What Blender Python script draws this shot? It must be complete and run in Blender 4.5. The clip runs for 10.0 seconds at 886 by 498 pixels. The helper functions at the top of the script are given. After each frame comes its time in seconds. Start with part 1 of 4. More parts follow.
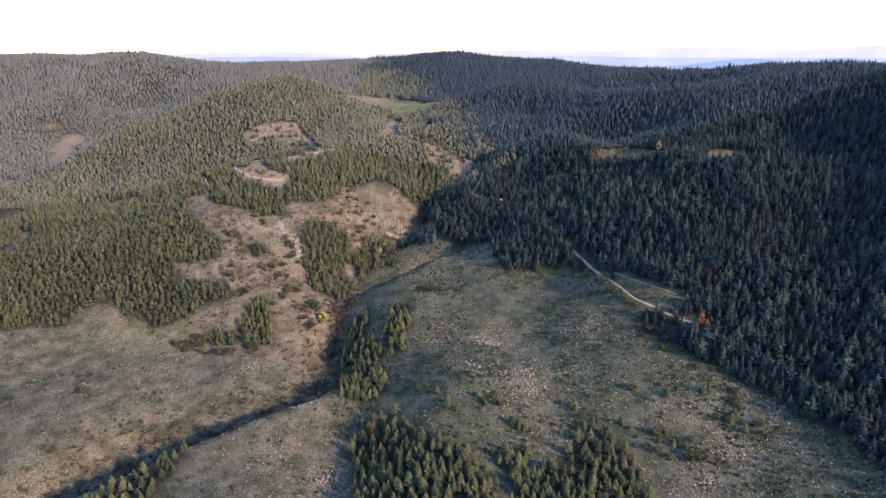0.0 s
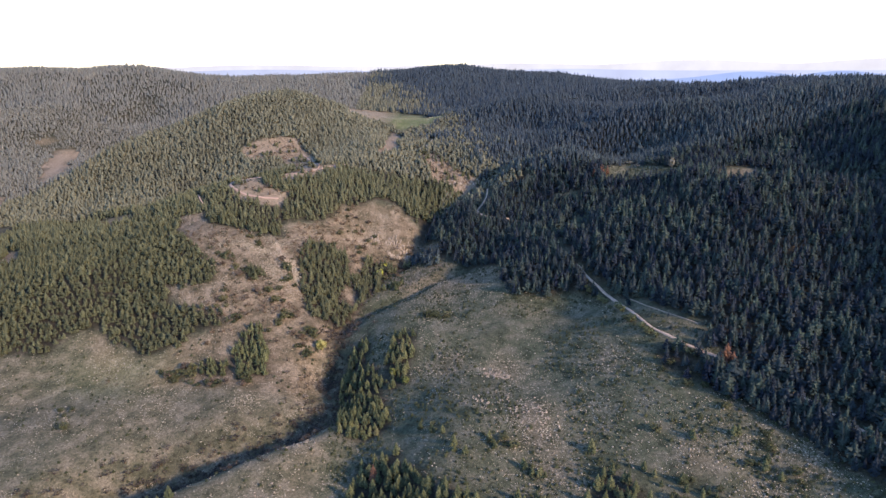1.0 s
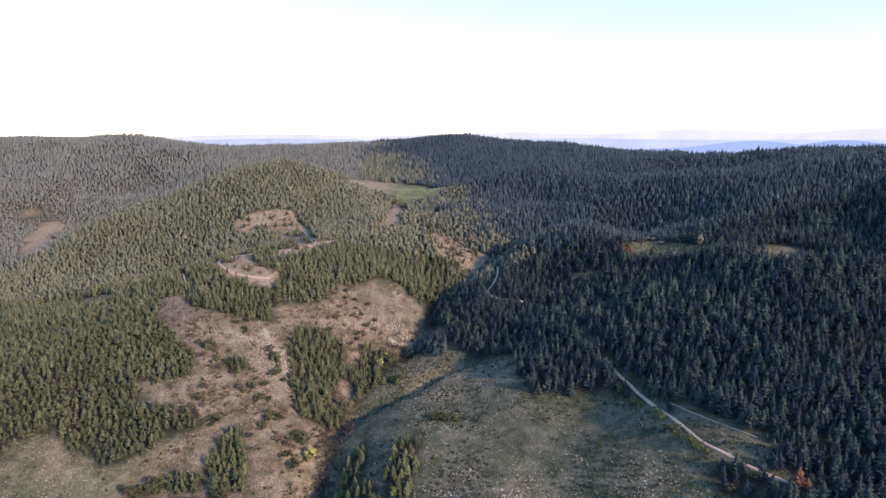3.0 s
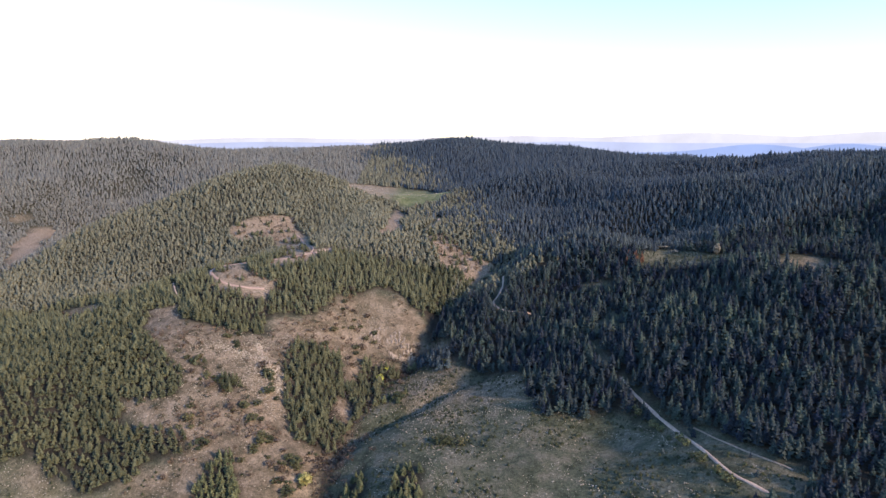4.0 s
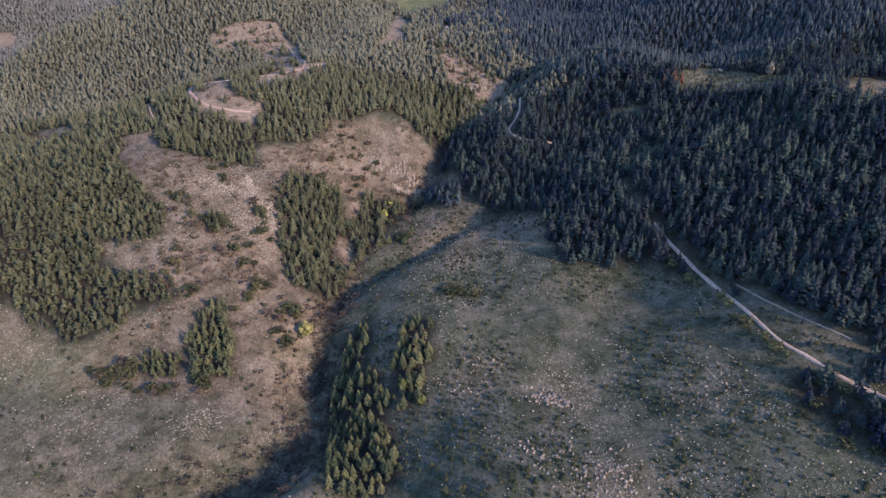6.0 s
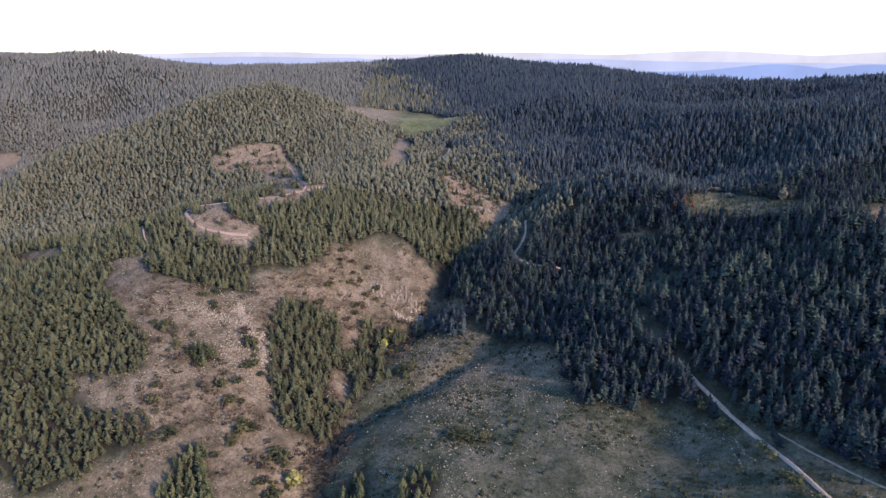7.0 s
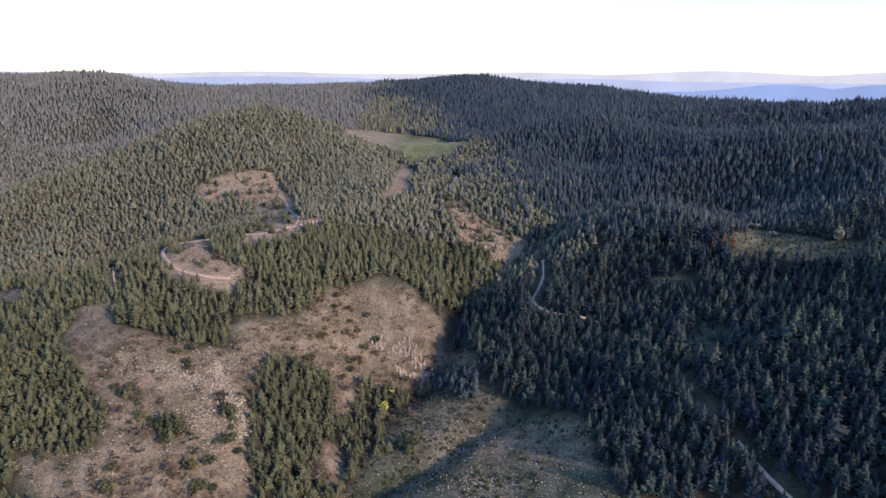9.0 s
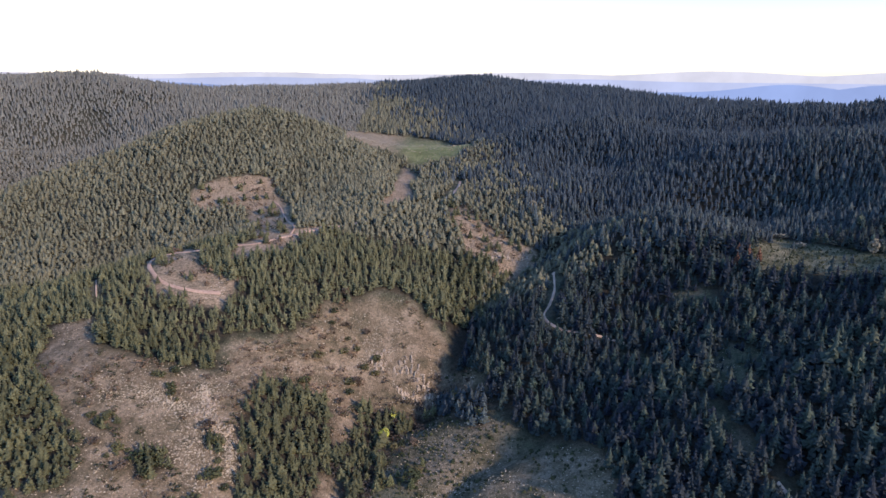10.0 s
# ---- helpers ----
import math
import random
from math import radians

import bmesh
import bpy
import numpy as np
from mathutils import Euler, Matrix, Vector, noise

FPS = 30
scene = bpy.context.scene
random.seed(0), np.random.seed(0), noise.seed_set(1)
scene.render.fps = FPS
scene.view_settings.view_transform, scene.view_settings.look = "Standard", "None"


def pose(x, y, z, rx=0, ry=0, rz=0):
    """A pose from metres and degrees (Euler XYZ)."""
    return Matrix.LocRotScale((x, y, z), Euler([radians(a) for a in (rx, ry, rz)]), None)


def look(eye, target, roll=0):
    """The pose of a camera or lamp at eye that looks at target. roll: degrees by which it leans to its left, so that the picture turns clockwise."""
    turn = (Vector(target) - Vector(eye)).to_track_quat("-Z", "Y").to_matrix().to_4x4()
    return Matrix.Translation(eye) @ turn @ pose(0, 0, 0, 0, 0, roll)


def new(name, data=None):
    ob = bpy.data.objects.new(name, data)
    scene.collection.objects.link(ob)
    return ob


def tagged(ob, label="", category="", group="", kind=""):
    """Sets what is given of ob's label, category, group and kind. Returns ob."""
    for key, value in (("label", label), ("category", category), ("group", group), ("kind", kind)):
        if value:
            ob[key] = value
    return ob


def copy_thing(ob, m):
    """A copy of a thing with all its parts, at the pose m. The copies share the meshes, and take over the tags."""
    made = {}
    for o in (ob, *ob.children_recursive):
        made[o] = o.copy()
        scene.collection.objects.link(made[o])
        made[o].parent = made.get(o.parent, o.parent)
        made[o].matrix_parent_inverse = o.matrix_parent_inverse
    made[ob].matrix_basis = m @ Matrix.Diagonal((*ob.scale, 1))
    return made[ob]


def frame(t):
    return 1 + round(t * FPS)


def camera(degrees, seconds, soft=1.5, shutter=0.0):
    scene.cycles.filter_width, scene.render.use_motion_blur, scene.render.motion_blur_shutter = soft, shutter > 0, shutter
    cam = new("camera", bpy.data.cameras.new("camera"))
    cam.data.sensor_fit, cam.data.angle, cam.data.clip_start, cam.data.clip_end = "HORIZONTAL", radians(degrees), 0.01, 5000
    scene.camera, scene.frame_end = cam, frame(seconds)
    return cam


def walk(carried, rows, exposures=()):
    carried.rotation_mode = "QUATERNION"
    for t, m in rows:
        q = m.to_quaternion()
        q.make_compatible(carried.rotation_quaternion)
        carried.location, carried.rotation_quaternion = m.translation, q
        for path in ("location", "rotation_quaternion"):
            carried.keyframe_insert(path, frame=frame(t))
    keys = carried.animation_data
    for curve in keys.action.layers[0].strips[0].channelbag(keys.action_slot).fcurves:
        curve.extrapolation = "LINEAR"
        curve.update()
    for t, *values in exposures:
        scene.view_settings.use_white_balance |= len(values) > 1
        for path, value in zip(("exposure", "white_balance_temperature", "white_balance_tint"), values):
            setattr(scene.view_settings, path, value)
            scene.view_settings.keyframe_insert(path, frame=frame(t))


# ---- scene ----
# camera: seconds, eye, target, roll
cam = camera(67.55, 10.0, soft=1.5)
PATH = [
    (0, (0.03, 0.03, 149.94), (0.04, 95.94, 121.63), -0.20),
    (0.5, (-0.81, 9.98, 150.21), (-0.89, 105.95, 122.11), -0.24),
    (1, (-1.53, 20.12, 150.42), (-1.74, 116.52, 123.84), -0.26),
    (1.5, (-2.30, 30.34, 150.77), (-2.60, 127.22, 125.99), -0.26),
    (2, (-3.05, 40.60, 150.92), (-3.46, 138.16, 128.95), -0.25),
    (2.5, (-3.82, 50.86, 151.12), (-4.30, 149.27, 133.36), -0.24),
    (3, (-4.75, 60.93, 151.25), (-5.18, 159.49, 134.35), -0.21),
    (4.5, (-7.71, 90.82, 151.53), (-8.18, 189.48, 135.25), -0.16),
    (5, (-8.84, 100.64, 151.69), (-9.33, 199.26, 135.11), -0.09),
    (5.1, (-9.03, 102.51, 151.61), (-9.59, 200.46, 131.50), -0.10),
    (5.2, (-9.23, 104.37, 151.54), (-9.83, 200.54, 124.13), -0.11),
    (5.4, (-9.69, 108.29, 151.63), (-10.28, 200.74, 113.53), -0.04),
    (5.6, (-10.16, 112.21, 151.73), (-10.73, 202.09, 107.89), 0.03),
    (5.8, (-10.62, 116.13, 151.82), (-11.20, 205.23, 106.43), 0.10),
    (6, (-11.09, 120.05, 151.92), (-11.67, 209.93, 108.08), 0.18),
    (6.3, (-11.79, 125.93, 152.06), (-12.39, 218.17, 113.45), 0.28),
    (6.5, (-12.22, 129.86, 152.12), (-12.82, 223.68, 117.51), 0.29),
    (7, (-13.30, 139.85, 152.21), (-13.90, 235.80, 124.06), 0.34),
    (7.5, (-14.25, 149.86, 152.48), (-14.91, 246.60, 127.19), 0.35),
    (8, (-15.24, 159.87, 152.67), (-15.91, 256.58, 127.24), 0.39),
    (8.5, (-16.07, 169.92, 152.77), (-16.78, 266.63, 127.35), 0.41),
    (9, (-16.92, 180.02, 152.93), (-17.69, 276.71, 127.44), 0.41),
    (9.5, (-17.81, 190.03, 152.97), (-18.65, 286.73, 127.49), 0.44),
    (10, (-18.67, 199.94, 152.94), (-19.61, 296.65, 127.51), 0.38),
]
EXPOSURES = [(0.0, 1.22, 5850, 17), (4.5, 1.14, 5750, 17), (6.4, 1.04, 5550, 24), (7.4, 1.0, 5650, 18), (10.0, 0.92, 5650, 18)]
walk(cam, [(t, look(eye, target, roll)) for t, eye, target, roll in PATH], EXPOSURES)

# ---- world and sun ----
SUN_AZIMUTH = 36.0     # degrees from +x towards -y: the light comes over the eastern ridge
SUN_HEIGHT = 23.8
world = bpy.data.worlds.new("evening_sky")
scene.world = world
world.use_nodes = True
wn = world.node_tree.nodes
sky = wn.new("ShaderNodeTexSky")
sky.sky_type = 'NISHITA'
sky.sun_disc = False
sky.sun_elevation = radians(SUN_HEIGHT)
sky.sun_rotation = radians(90.0 + SUN_AZIMUTH)
sky.altitude = 1200.0
sky.air_density = 1.3
sky.dust_density = 0.8
sky.ozone_density = 2.5
wn["Background"].inputs["Strength"].default_value = 0.15
world.node_tree.links.new(sky.outputs[0], wn["Background"].inputs["Color"])

sun = new("sun", bpy.data.lights.new("sun", 'SUN'))
sun.data.energy = 3.3
sun.data.angle = radians(4.0)
sun.data.color = (1.0, 0.70, 0.42)
sa, se = radians(SUN_AZIMUTH), radians(SUN_HEIGHT)
SUN_WAY = Vector((math.cos(sa) * math.cos(se), -math.sin(sa) * math.cos(se), math.sin(se)))
sun.matrix_world = look(Vector((0, 300, 400)) + 300 * SUN_WAY, (0, 300, 400))

# ---- materials ----
def material(name, rough=0.9):
    m = bpy.data.materials.new(name)
    m.use_nodes = True
    n, l = m.node_tree.nodes, m.node_tree.links
    b = n["Principled BSDF"]
    b.inputs["Roughness"].default_value = rough
    b.inputs["Specular IOR Level"].default_value = 0.25
    return m, n, l, b


def noise_tex(n, l, scale, detail=4.0, rough=0.55, vector=None):
    t = n.new("ShaderNodeTexNoise")
    t.inputs["Scale"].default_value = scale
    t.inputs["Detail"].default_value = detail
    t.inputs["Roughness"].default_value = rough
    if vector is not None:
        l.new(vector, t.inputs["Vector"])
    return t.outputs["Fac"]


def ramp(n, l, fac, stops):
    r = n.new("ShaderNodeValToRGB")
    while len(r.color_ramp.elements) < len(stops):
        r.color_ramp.elements.new(0.5)
    for e, (p, c) in zip(r.color_ramp.elements, stops):
        e.position, e.color = p, (*c, 1.0)
    l.new(fac, r.inputs["Fac"])
    return r.outputs["Color"]


def mix(n, l, fac, a, b, mode='MIX'):
    m = n.new("ShaderNodeMix")
    m.data_type, m.blend_type = 'RGBA', mode
    for socket, v in ((m.inputs[0], fac), (m.inputs[6], a), (m.inputs[7], b)):
        if isinstance(v, (int, float)):
            socket.default_value = v
        elif isinstance(v, tuple):
            socket.default_value = (*v, 1.0)
        else:
            l.new(v, socket)
    return m.outputs[2]


def attribute(n, name):
    a = n.new("ShaderNodeAttribute")
    a.attribute_name = name
    return a.outputs["Fac"]


def maths(n, l, op, a, b=0.0, clamp=False):
    m = n.new("ShaderNodeMath")
    m.operation, m.use_clamp = op, clamp
    for socket, v in zip(m.inputs, (a, b)):
        if isinstance(v, (int, float)):
            socket.default_value = v
        else:
            l.new(v, socket)
    return m.outputs[0]


def bump(n, l, b, height, distance, strength=1.0):
    u = n.new("ShaderNodeBump")
    u.inputs["Distance"].default_value = distance
    u.inputs["Strength"].default_value = strength
    l.new(height, u.inputs["Height"])
    l.new(u.outputs[0], b.inputs["Normal"])


def ground_material():
    m, n, l, b = material("ground_cover", 0.95)
    where = n.new("ShaderNodeNewGeometry").outputs["Position"]
    broad = noise_tex(n, l, 0.022, 6.0, 0.6, where)
    middle = noise_tex(n, l, 0.13, 6.0, 0.62, where)
    fine = noise_tex(n, l, 0.9, 5.0, 0.65, where)
    grass = ramp(n, l, middle, [(0.34, (0.029, 0.039, 0.023)), (0.48, (0.065, 0.075, 0.048)), (0.62, (0.108, 0.106, 0.079))])
    dry = ramp(n, l, middle, [(0.33, (0.078, 0.066, 0.044)), (0.50, (0.152, 0.118, 0.084)), (0.66, (0.228, 0.182, 0.138))])
    # brown needle litter, darkened further to stand for shade between the trees
    shaded_litter = ramp(n, l, middle, [(0.30, (0.012, 0.012, 0.010)), (0.70, (0.040, 0.034, 0.026))])
    soil = ramp(n, l, fine, [(0.30, (0.250, 0.185, 0.135)), (0.70, (0.400, 0.315, 0.240))])
    edge = maths(n, l, 'MULTIPLY', maths(n, l, 'SUBTRACT', broad, 0.5), 0.55)
    dryness = maths(n, l, 'ADD', attribute(n, "dry"), edge, True)
    c = mix(n, l, dryness, grass, dry)
    lush_lit = ramp(n, l, middle, [(0.32, (0.105, 0.125, 0.042)), (0.66, (0.185, 0.205, 0.078))])
    c = mix(n, l, attribute(n, "lush_lit"), c, lush_lit)
    c = mix(n, l, attribute(n, "wood"), c, shaded_litter)
    c = mix(n, l, attribute(n, "bare"), c, soil)
    # grass tufts and little stones
    speck = ramp(n, l, fine, [(0.34, (0.44, 0.47, 0.40)), (0.50, (1.0, 1.0, 1.0)), (0.66, (1.36, 1.33, 1.26))])
    c = mix(n, l, 0.85, c, speck, 'MULTIPLY')
    blades = ramp(n, l, noise_tex(n, l, 2.6, 3.0, 0.7, where), [(0.36, (0.62, 0.64, 0.58)), (0.52, (1.0, 1.0, 1.0)), (0.66, (1.30, 1.28, 1.22))])
    c = mix(n, l, 0.8, c, blades, 'MULTIPLY')
    v = n.new("ShaderNodeTexVoronoi")
    v.inputs["Scale"].default_value = 1.15
    l.new(where, v.inputs["Vector"])
    dots = ramp(n, l, v.outputs["Distance"], [(0.14, (1.0, 1.0, 1.0)), (0.22, (0.0, 0.0, 0.0))])
    patchy = ramp(n, l, noise_tex(n, l, 0.07, 5.0, 0.7, where), [(0.50, (0.0, 0.0, 0.0)), (0.64, (1.0, 1.0, 1.0))])
    stony = maths(n, l, 'MULTIPLY', maths(n, l, 'MULTIPLY', attribute(n, "stony"), dots), patchy)
    c = mix(n, l, stony, c, (0.46, 0.42, 0.37))
    l.new(c, b.inputs["Base Color"])
    bump(n, l, b, fine, 0.5, 0.7)
    return m


def needle_material(name, dark, light, per_object, rough_grain=1.0):
    m, n, l, b = material(name, 0.85)
    where = n.new("ShaderNodeNewGeometry").outputs["Position"]
    tone = n.new("ShaderNodeObjectInfo").outputs["Random"] if per_object else attribute(n, "tone")
    c = ramp(n, l, tone, [(0.0, dark), (0.55, tuple((a + z) / 2 for a, z in zip(dark, light))), (0.92, light), (1.0, tuple(0.7 * a + 0.3 * z for a, z in zip(light, (0.115, 0.085, 0.055))))])
    grain = ramp(n, l, noise_tex(n, l, 1.6, 4.0, 0.6, where), [(0.32, (0.42, 0.45, 0.44)), (0.5, (0.95, 0.95, 0.93)), (0.68, (1.55, 1.52, 1.38))])
    l.new(mix(n, l, rough_grain, c, grain, 'MULTIPLY'), b.inputs["Base Color"])
    return m


def plain_material(name, stops, scale, rough=0.9, relief=0.0):
    m, n, l, b = material(name, rough)
    where = n.new("ShaderNodeNewGeometry").outputs["Position"]
    f = noise_tex(n, l, scale, 6.0, 0.65, where)
    c = ramp(n, l, f, stops)
    c2 = ramp(n, l, noise_tex(n, l, scale * 0.12, 3.0, 0.5, where), [(0.3, (0.8, 0.8, 0.82)), (0.7, (1.15, 1.12, 1.08))])
    l.new(mix(n, l, 1.0, c, c2, 'MULTIPLY'), b.inputs["Base Color"])
    if relief:
        bump(n, l, b, f, relief)
    return m


GROUND = ground_material()
# western pines, paler with distance: haze is put into the needle colour
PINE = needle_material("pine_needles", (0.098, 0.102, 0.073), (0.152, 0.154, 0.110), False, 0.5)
NEAR_PINE = needle_material("near_pine_needles", (0.047, 0.053, 0.030), (0.104, 0.110, 0.060), False, 0.6)
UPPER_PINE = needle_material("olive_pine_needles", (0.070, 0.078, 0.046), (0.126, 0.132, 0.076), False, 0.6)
HAZE_PINE = needle_material("haze_grey_pines", (0.114, 0.120, 0.112), (0.158, 0.162, 0.148), False, 0.4)
# paler and bluer on the upper ridge: haze put into the needle colour
HIGH_HAZE_FIR = needle_material("haze_blue_firs", (0.028, 0.042, 0.060), (0.056, 0.076, 0.096), False, 0.6)
# dark eastern firs, the blue of hazy shade added to their own colour
SHADE_FIR = needle_material("shade_fir_needles", (0.008, 0.013, 0.031), (0.044, 0.065, 0.054), False, 0.6)
# ridge firs, a weaker step of the same haze in the colour
MID_HAZE_FIR = needle_material("haze_fir_needles", (0.024, 0.037, 0.054), (0.066, 0.088, 0.094), False, 0.6)
COPSE_PINE = needle_material("copse_needles", (0.036, 0.048, 0.026), (0.116, 0.124, 0.060), False)
PINE_ONE = needle_material("pine_needles_single", (0.036, 0.048, 0.026), (0.116, 0.124, 0.060), True)
BARK = plain_material("pine_bark", [(0.3, (0.055, 0.040, 0.030)), (0.7, (0.150, 0.105, 0.075))], 2.0)
LIMESTONE = plain_material("weathered_limestone", [(0.30, (0.15, 0.125, 0.10)), (0.5, (0.28, 0.24, 0.195)), (0.72, (0.42, 0.37, 0.31))], 1.3, 0.95, 0.15)
PALE_STONE = plain_material("pale_limestone_rubble", [(0.30, (0.17, 0.150, 0.12)), (0.5, (0.30, 0.270, 0.215)), (0.72, (0.46, 0.415, 0.335))], 1.3, 0.95, 0.1)
SHRUB = needle_material("shrub_leaves", (0.030, 0.040, 0.020), (0.090, 0.090, 0.042), True)
TUFTS = needle_material("juniper_tufts", (0.020, 0.028, 0.013), (0.056, 0.062, 0.030), False)
TWIGS = needle_material("bare_twigs", (0.075, 0.055, 0.040), (0.170, 0.120, 0.085), False)
BARE_TWIGS = needle_material("bare_shrub_twigs", (0.060, 0.047, 0.038), (0.120, 0.092, 0.070), True)
SHADE_TWIGS = needle_material("shade_twigs", (0.030, 0.027, 0.026), (0.075, 0.064, 0.058), False)
DEAD = plain_material("dead_needles", [(0.3, (0.085, 0.045, 0.030)), (0.7, (0.165, 0.088, 0.058))], 1.5)
SPRING = plain_material("spring_leaves", [(0.3, (0.24, 0.28, 0.050)), (0.7, (0.38, 0.41, 0.090))], 1.5)
STRAW_LEAF = plain_material("pale_spring_leaves", [(0.3, (0.21, 0.205, 0.070)), (0.7, (0.33, 0.315, 0.115))], 1.5)
OLIVE_LEAF = plain_material("olive_spring_leaves", [(0.3, (0.085, 0.100, 0.030)), (0.7, (0.150, 0.165, 0.055))], 1.5)
PALE_LEAF = plain_material("pale_blossom", [(0.3, (0.13, 0.13, 0.10)), (0.7, (0.25, 0.24, 0.20))], 1.5)
DUST = plain_material("gravel_road", [(0.3, (0.34, 0.25, 0.19)), (0.7, (0.53, 0.42, 0.335))], 0.8, 0.95, 0.05)
TRACK_DUST = plain_material("worn_track", [(0.3, (0.17, 0.135, 0.10)), (0.7, (0.34, 0.275, 0.215))], 0.8, 0.95, 0.05)
RED_DUST = plain_material("red_gravel_road", [(0.3, (0.29, 0.20, 0.155)), (0.7, (0.45, 0.34, 0.275))], 0.8, 0.95, 0.05)

# ---- the lie of the land ----
# hills: x, y, rise, reach along, reach across, turn in degrees
BASE = (47.1, -1.1, 64.0)
WEST_HILLS = [
    (-655, -9, -12.7, 375, 92, 178),
    (-206, 209, -71.1, 415, 210, 11),
    (-618, 525, -28.2, 127, 196, 9),
    (-325, 577, -73.6, 204, 137, 129),
    (-292, 636, 14.2, 55, 26, 67),
    (-327, 705, -39.4, 48, 40, 171),
    (-356, 761, 26.6, 66, 85, 17),
    (-345, 816, -25.5, 185, 92, 13),
    (-461, 907, 68.7, 370, 246, 144),
    (-243, 958, -12.4, 83, 420, 79),
    (-421, 974, 5.8, 34, 51, 44),
    (-604, 1083, -9.2, 60, 47, 153),
    (-360, 1097, -7.4, 51, 85, 22),
    (-458, 1262, -78.9, 420, 142, 7),
    (-219, 1357, -34.9, 71, 293, 30),
]
VALLEY_HILLS = [
    (-119, 219, 10.1, 77, 182, 61),
    (-127, 236, -4.2, 83, 42, 94),
    (-153, 278, 4.9, 47, 24, 3),
    (-101, 288, 4.0, 38, 15, 90),
    (33, 289, -9.0, 22, 22, 91),
    (-45, 294, 25.9, 41, 22, 69),
    (-41, 309, -14.6, 22, 100, 4),
    (40, 357, 8.8, 77, 22, 68),
    (-2, 419, -3.5, 22, 79, 39),
    (-140, 429, -31.8, 32, 55, 90),
    (-136, 430, 68.7, 58, 65, 101),
    (16, 452, 13.1, 46, 22, 55),
    (31, 466, -4.1, 28, 96, 178),
    (-181, 495, 25.3, 158, 63, 34),
    (-198, 522, -13.6, 43, 152, 63),
]
VALLEY_SPURS = [
    (-41, 402, 3.6, 22, 13, 72),
    (-42, 303, -5.0, 28, 13, 95),
    (-20, 420, 2.0, 13, 9, 35),
    (-149, 667, 28.9, 84, 182, 113),
    (-9, 723, -45.6, 131, 102, 60),
    (-3, 1086, 50.7, 107, 420, 44),
]
EAST_HILLS = [
    (430, 36, -15.2, 52, 53, 43),
    # height made up out of view, to cast shade on the valley
    (402, 82, 117.1, 115, 338, 17),
    (105, 171, -6.6, 158, 35, 167),
    (502, 184, 12.6, 34, 194, 174),
    # unseen rise added to shade the eastern forest
    (360, 240, 36.0, 60, 85, 0),
    (285, 320, -2.8, 25, 52, 166),
    (134, 372, 27.9, 146, 54, 47),
    (337, 436, 6.3, 41, 58, 83),
    (232, 462, -35.6, 48, 55, 50),
    (411, 468, 34.8, 158, 85, 74),
    (85, 499, 15.4, 22, 34, 26),
    (88, 565, 3.8, 22, 86, 57),
    (169, 590, 13.1, 136, 32, 122),
    (152, 613, -8.0, 49, 35, 96),
    (320, 648, 14.2, 75, 54, 120),
]
EAST_SPURS = [
    # unseen cut in the ridge, added to let low sun reach the firs
    (350, 220, -30.0, 130, 40, 90),
    (281, 961, -5.1, 41, 76, 34),
    (85, 1037, -7.7, 47, 118, 1),
    (566, 1339, -123.3, 237, 360, 2),
]
# folds of the slopes, west to east
FAR_WEST_FOLDS = [
    (-538, 714, 4.1, 18, 94, 95),
    (-462, 753, 10.0, 33, 44, 41),
    (-449, 774, 2.8, 16, 96, 40),
    (-393, 789, -3.2, 20, 16, 110),
    (-363, 774, -5.6, 18, 16, 52),
    (-352, 867, -5.8, 40, 25, 169),
    (-351, 801, -4.8, 62, 17, 124),
    (-344, 798, -4.3, 20, 120, 151),
    (-339, 706, 4.0, 18, 32, 69),
    (-327, 796, -22.0, 35, 59, 73),
    (-302, 360, 2.6, 27, 32, 87),
    (-276, 642, -4.4, 18, 19, 68),
    (-265, 473, 4.4, 39, 120, 11),
    (-257, 781, -3.0, 19, 52, 141),
    (-248, 564, 5.7, 16, 38, 154),
]
WEST_FOLDS = [
    (-247, 738, -8.0, 18, 27, 144),
    (-226, 520, 1.4, 17, 92, 72),
    (-225, 369, 7.8, 21, 27, 114),
    (-214, 455, -2.5, 16, 48, 91),
    (-199, 568, -4.0, 16, 16, 65),
    (-196, 657, 2.9, 16, 44, 63),
    (-182, 691, 10.7, 45, 25, 31),
    (-178, 325, -3.5, 64, 16, 49),
    (-169, 733, 5.5, 18, 16, 139),
    (-163, 373, -3.6, 16, 16, 129),
    (-162, 718, 2.5, 86, 16, 15),
    (-161, 219, 3.0, 18, 38, 174),
    (-145, 418, 3.6, 21, 16, 159),
    (-140, 800, -7.7, 63, 42, 165),
    (-130, 587, -9.6, 61, 27, 50),
]
MIDDLE_FOLDS = [
    (-91, 334, -3.9, 25, 116, 18),
    (-87, 524, 3.5, 22, 16, 70),
    (-84, 711, -3.0, 54, 16, 126),
    (-80, 341, 4.3, 121, 16, 163),
    (-71, 441, -2.3, 16, 16, 25),
    (-48, 279, -5.3, 19, 21, 88),
    (-45, 480, 5.8, 16, 16, 111),
    (-37, 534, 6.0, 50, 22, 47),
    (-37, 606, -2.8, 178, 16, 100),
    (-33, 356, 5.0, 16, 38, 109),
    (-33, 416, -8.9, 17, 23, 126),
    (-29, 588, 3.7, 50, 16, 154),
    (-10, 211, 3.6, 16, 40, 170),
    (-2, 721, 4.7, 74, 16, 2),
    (-1, 697, 3.6, 16, 16, 64),
]
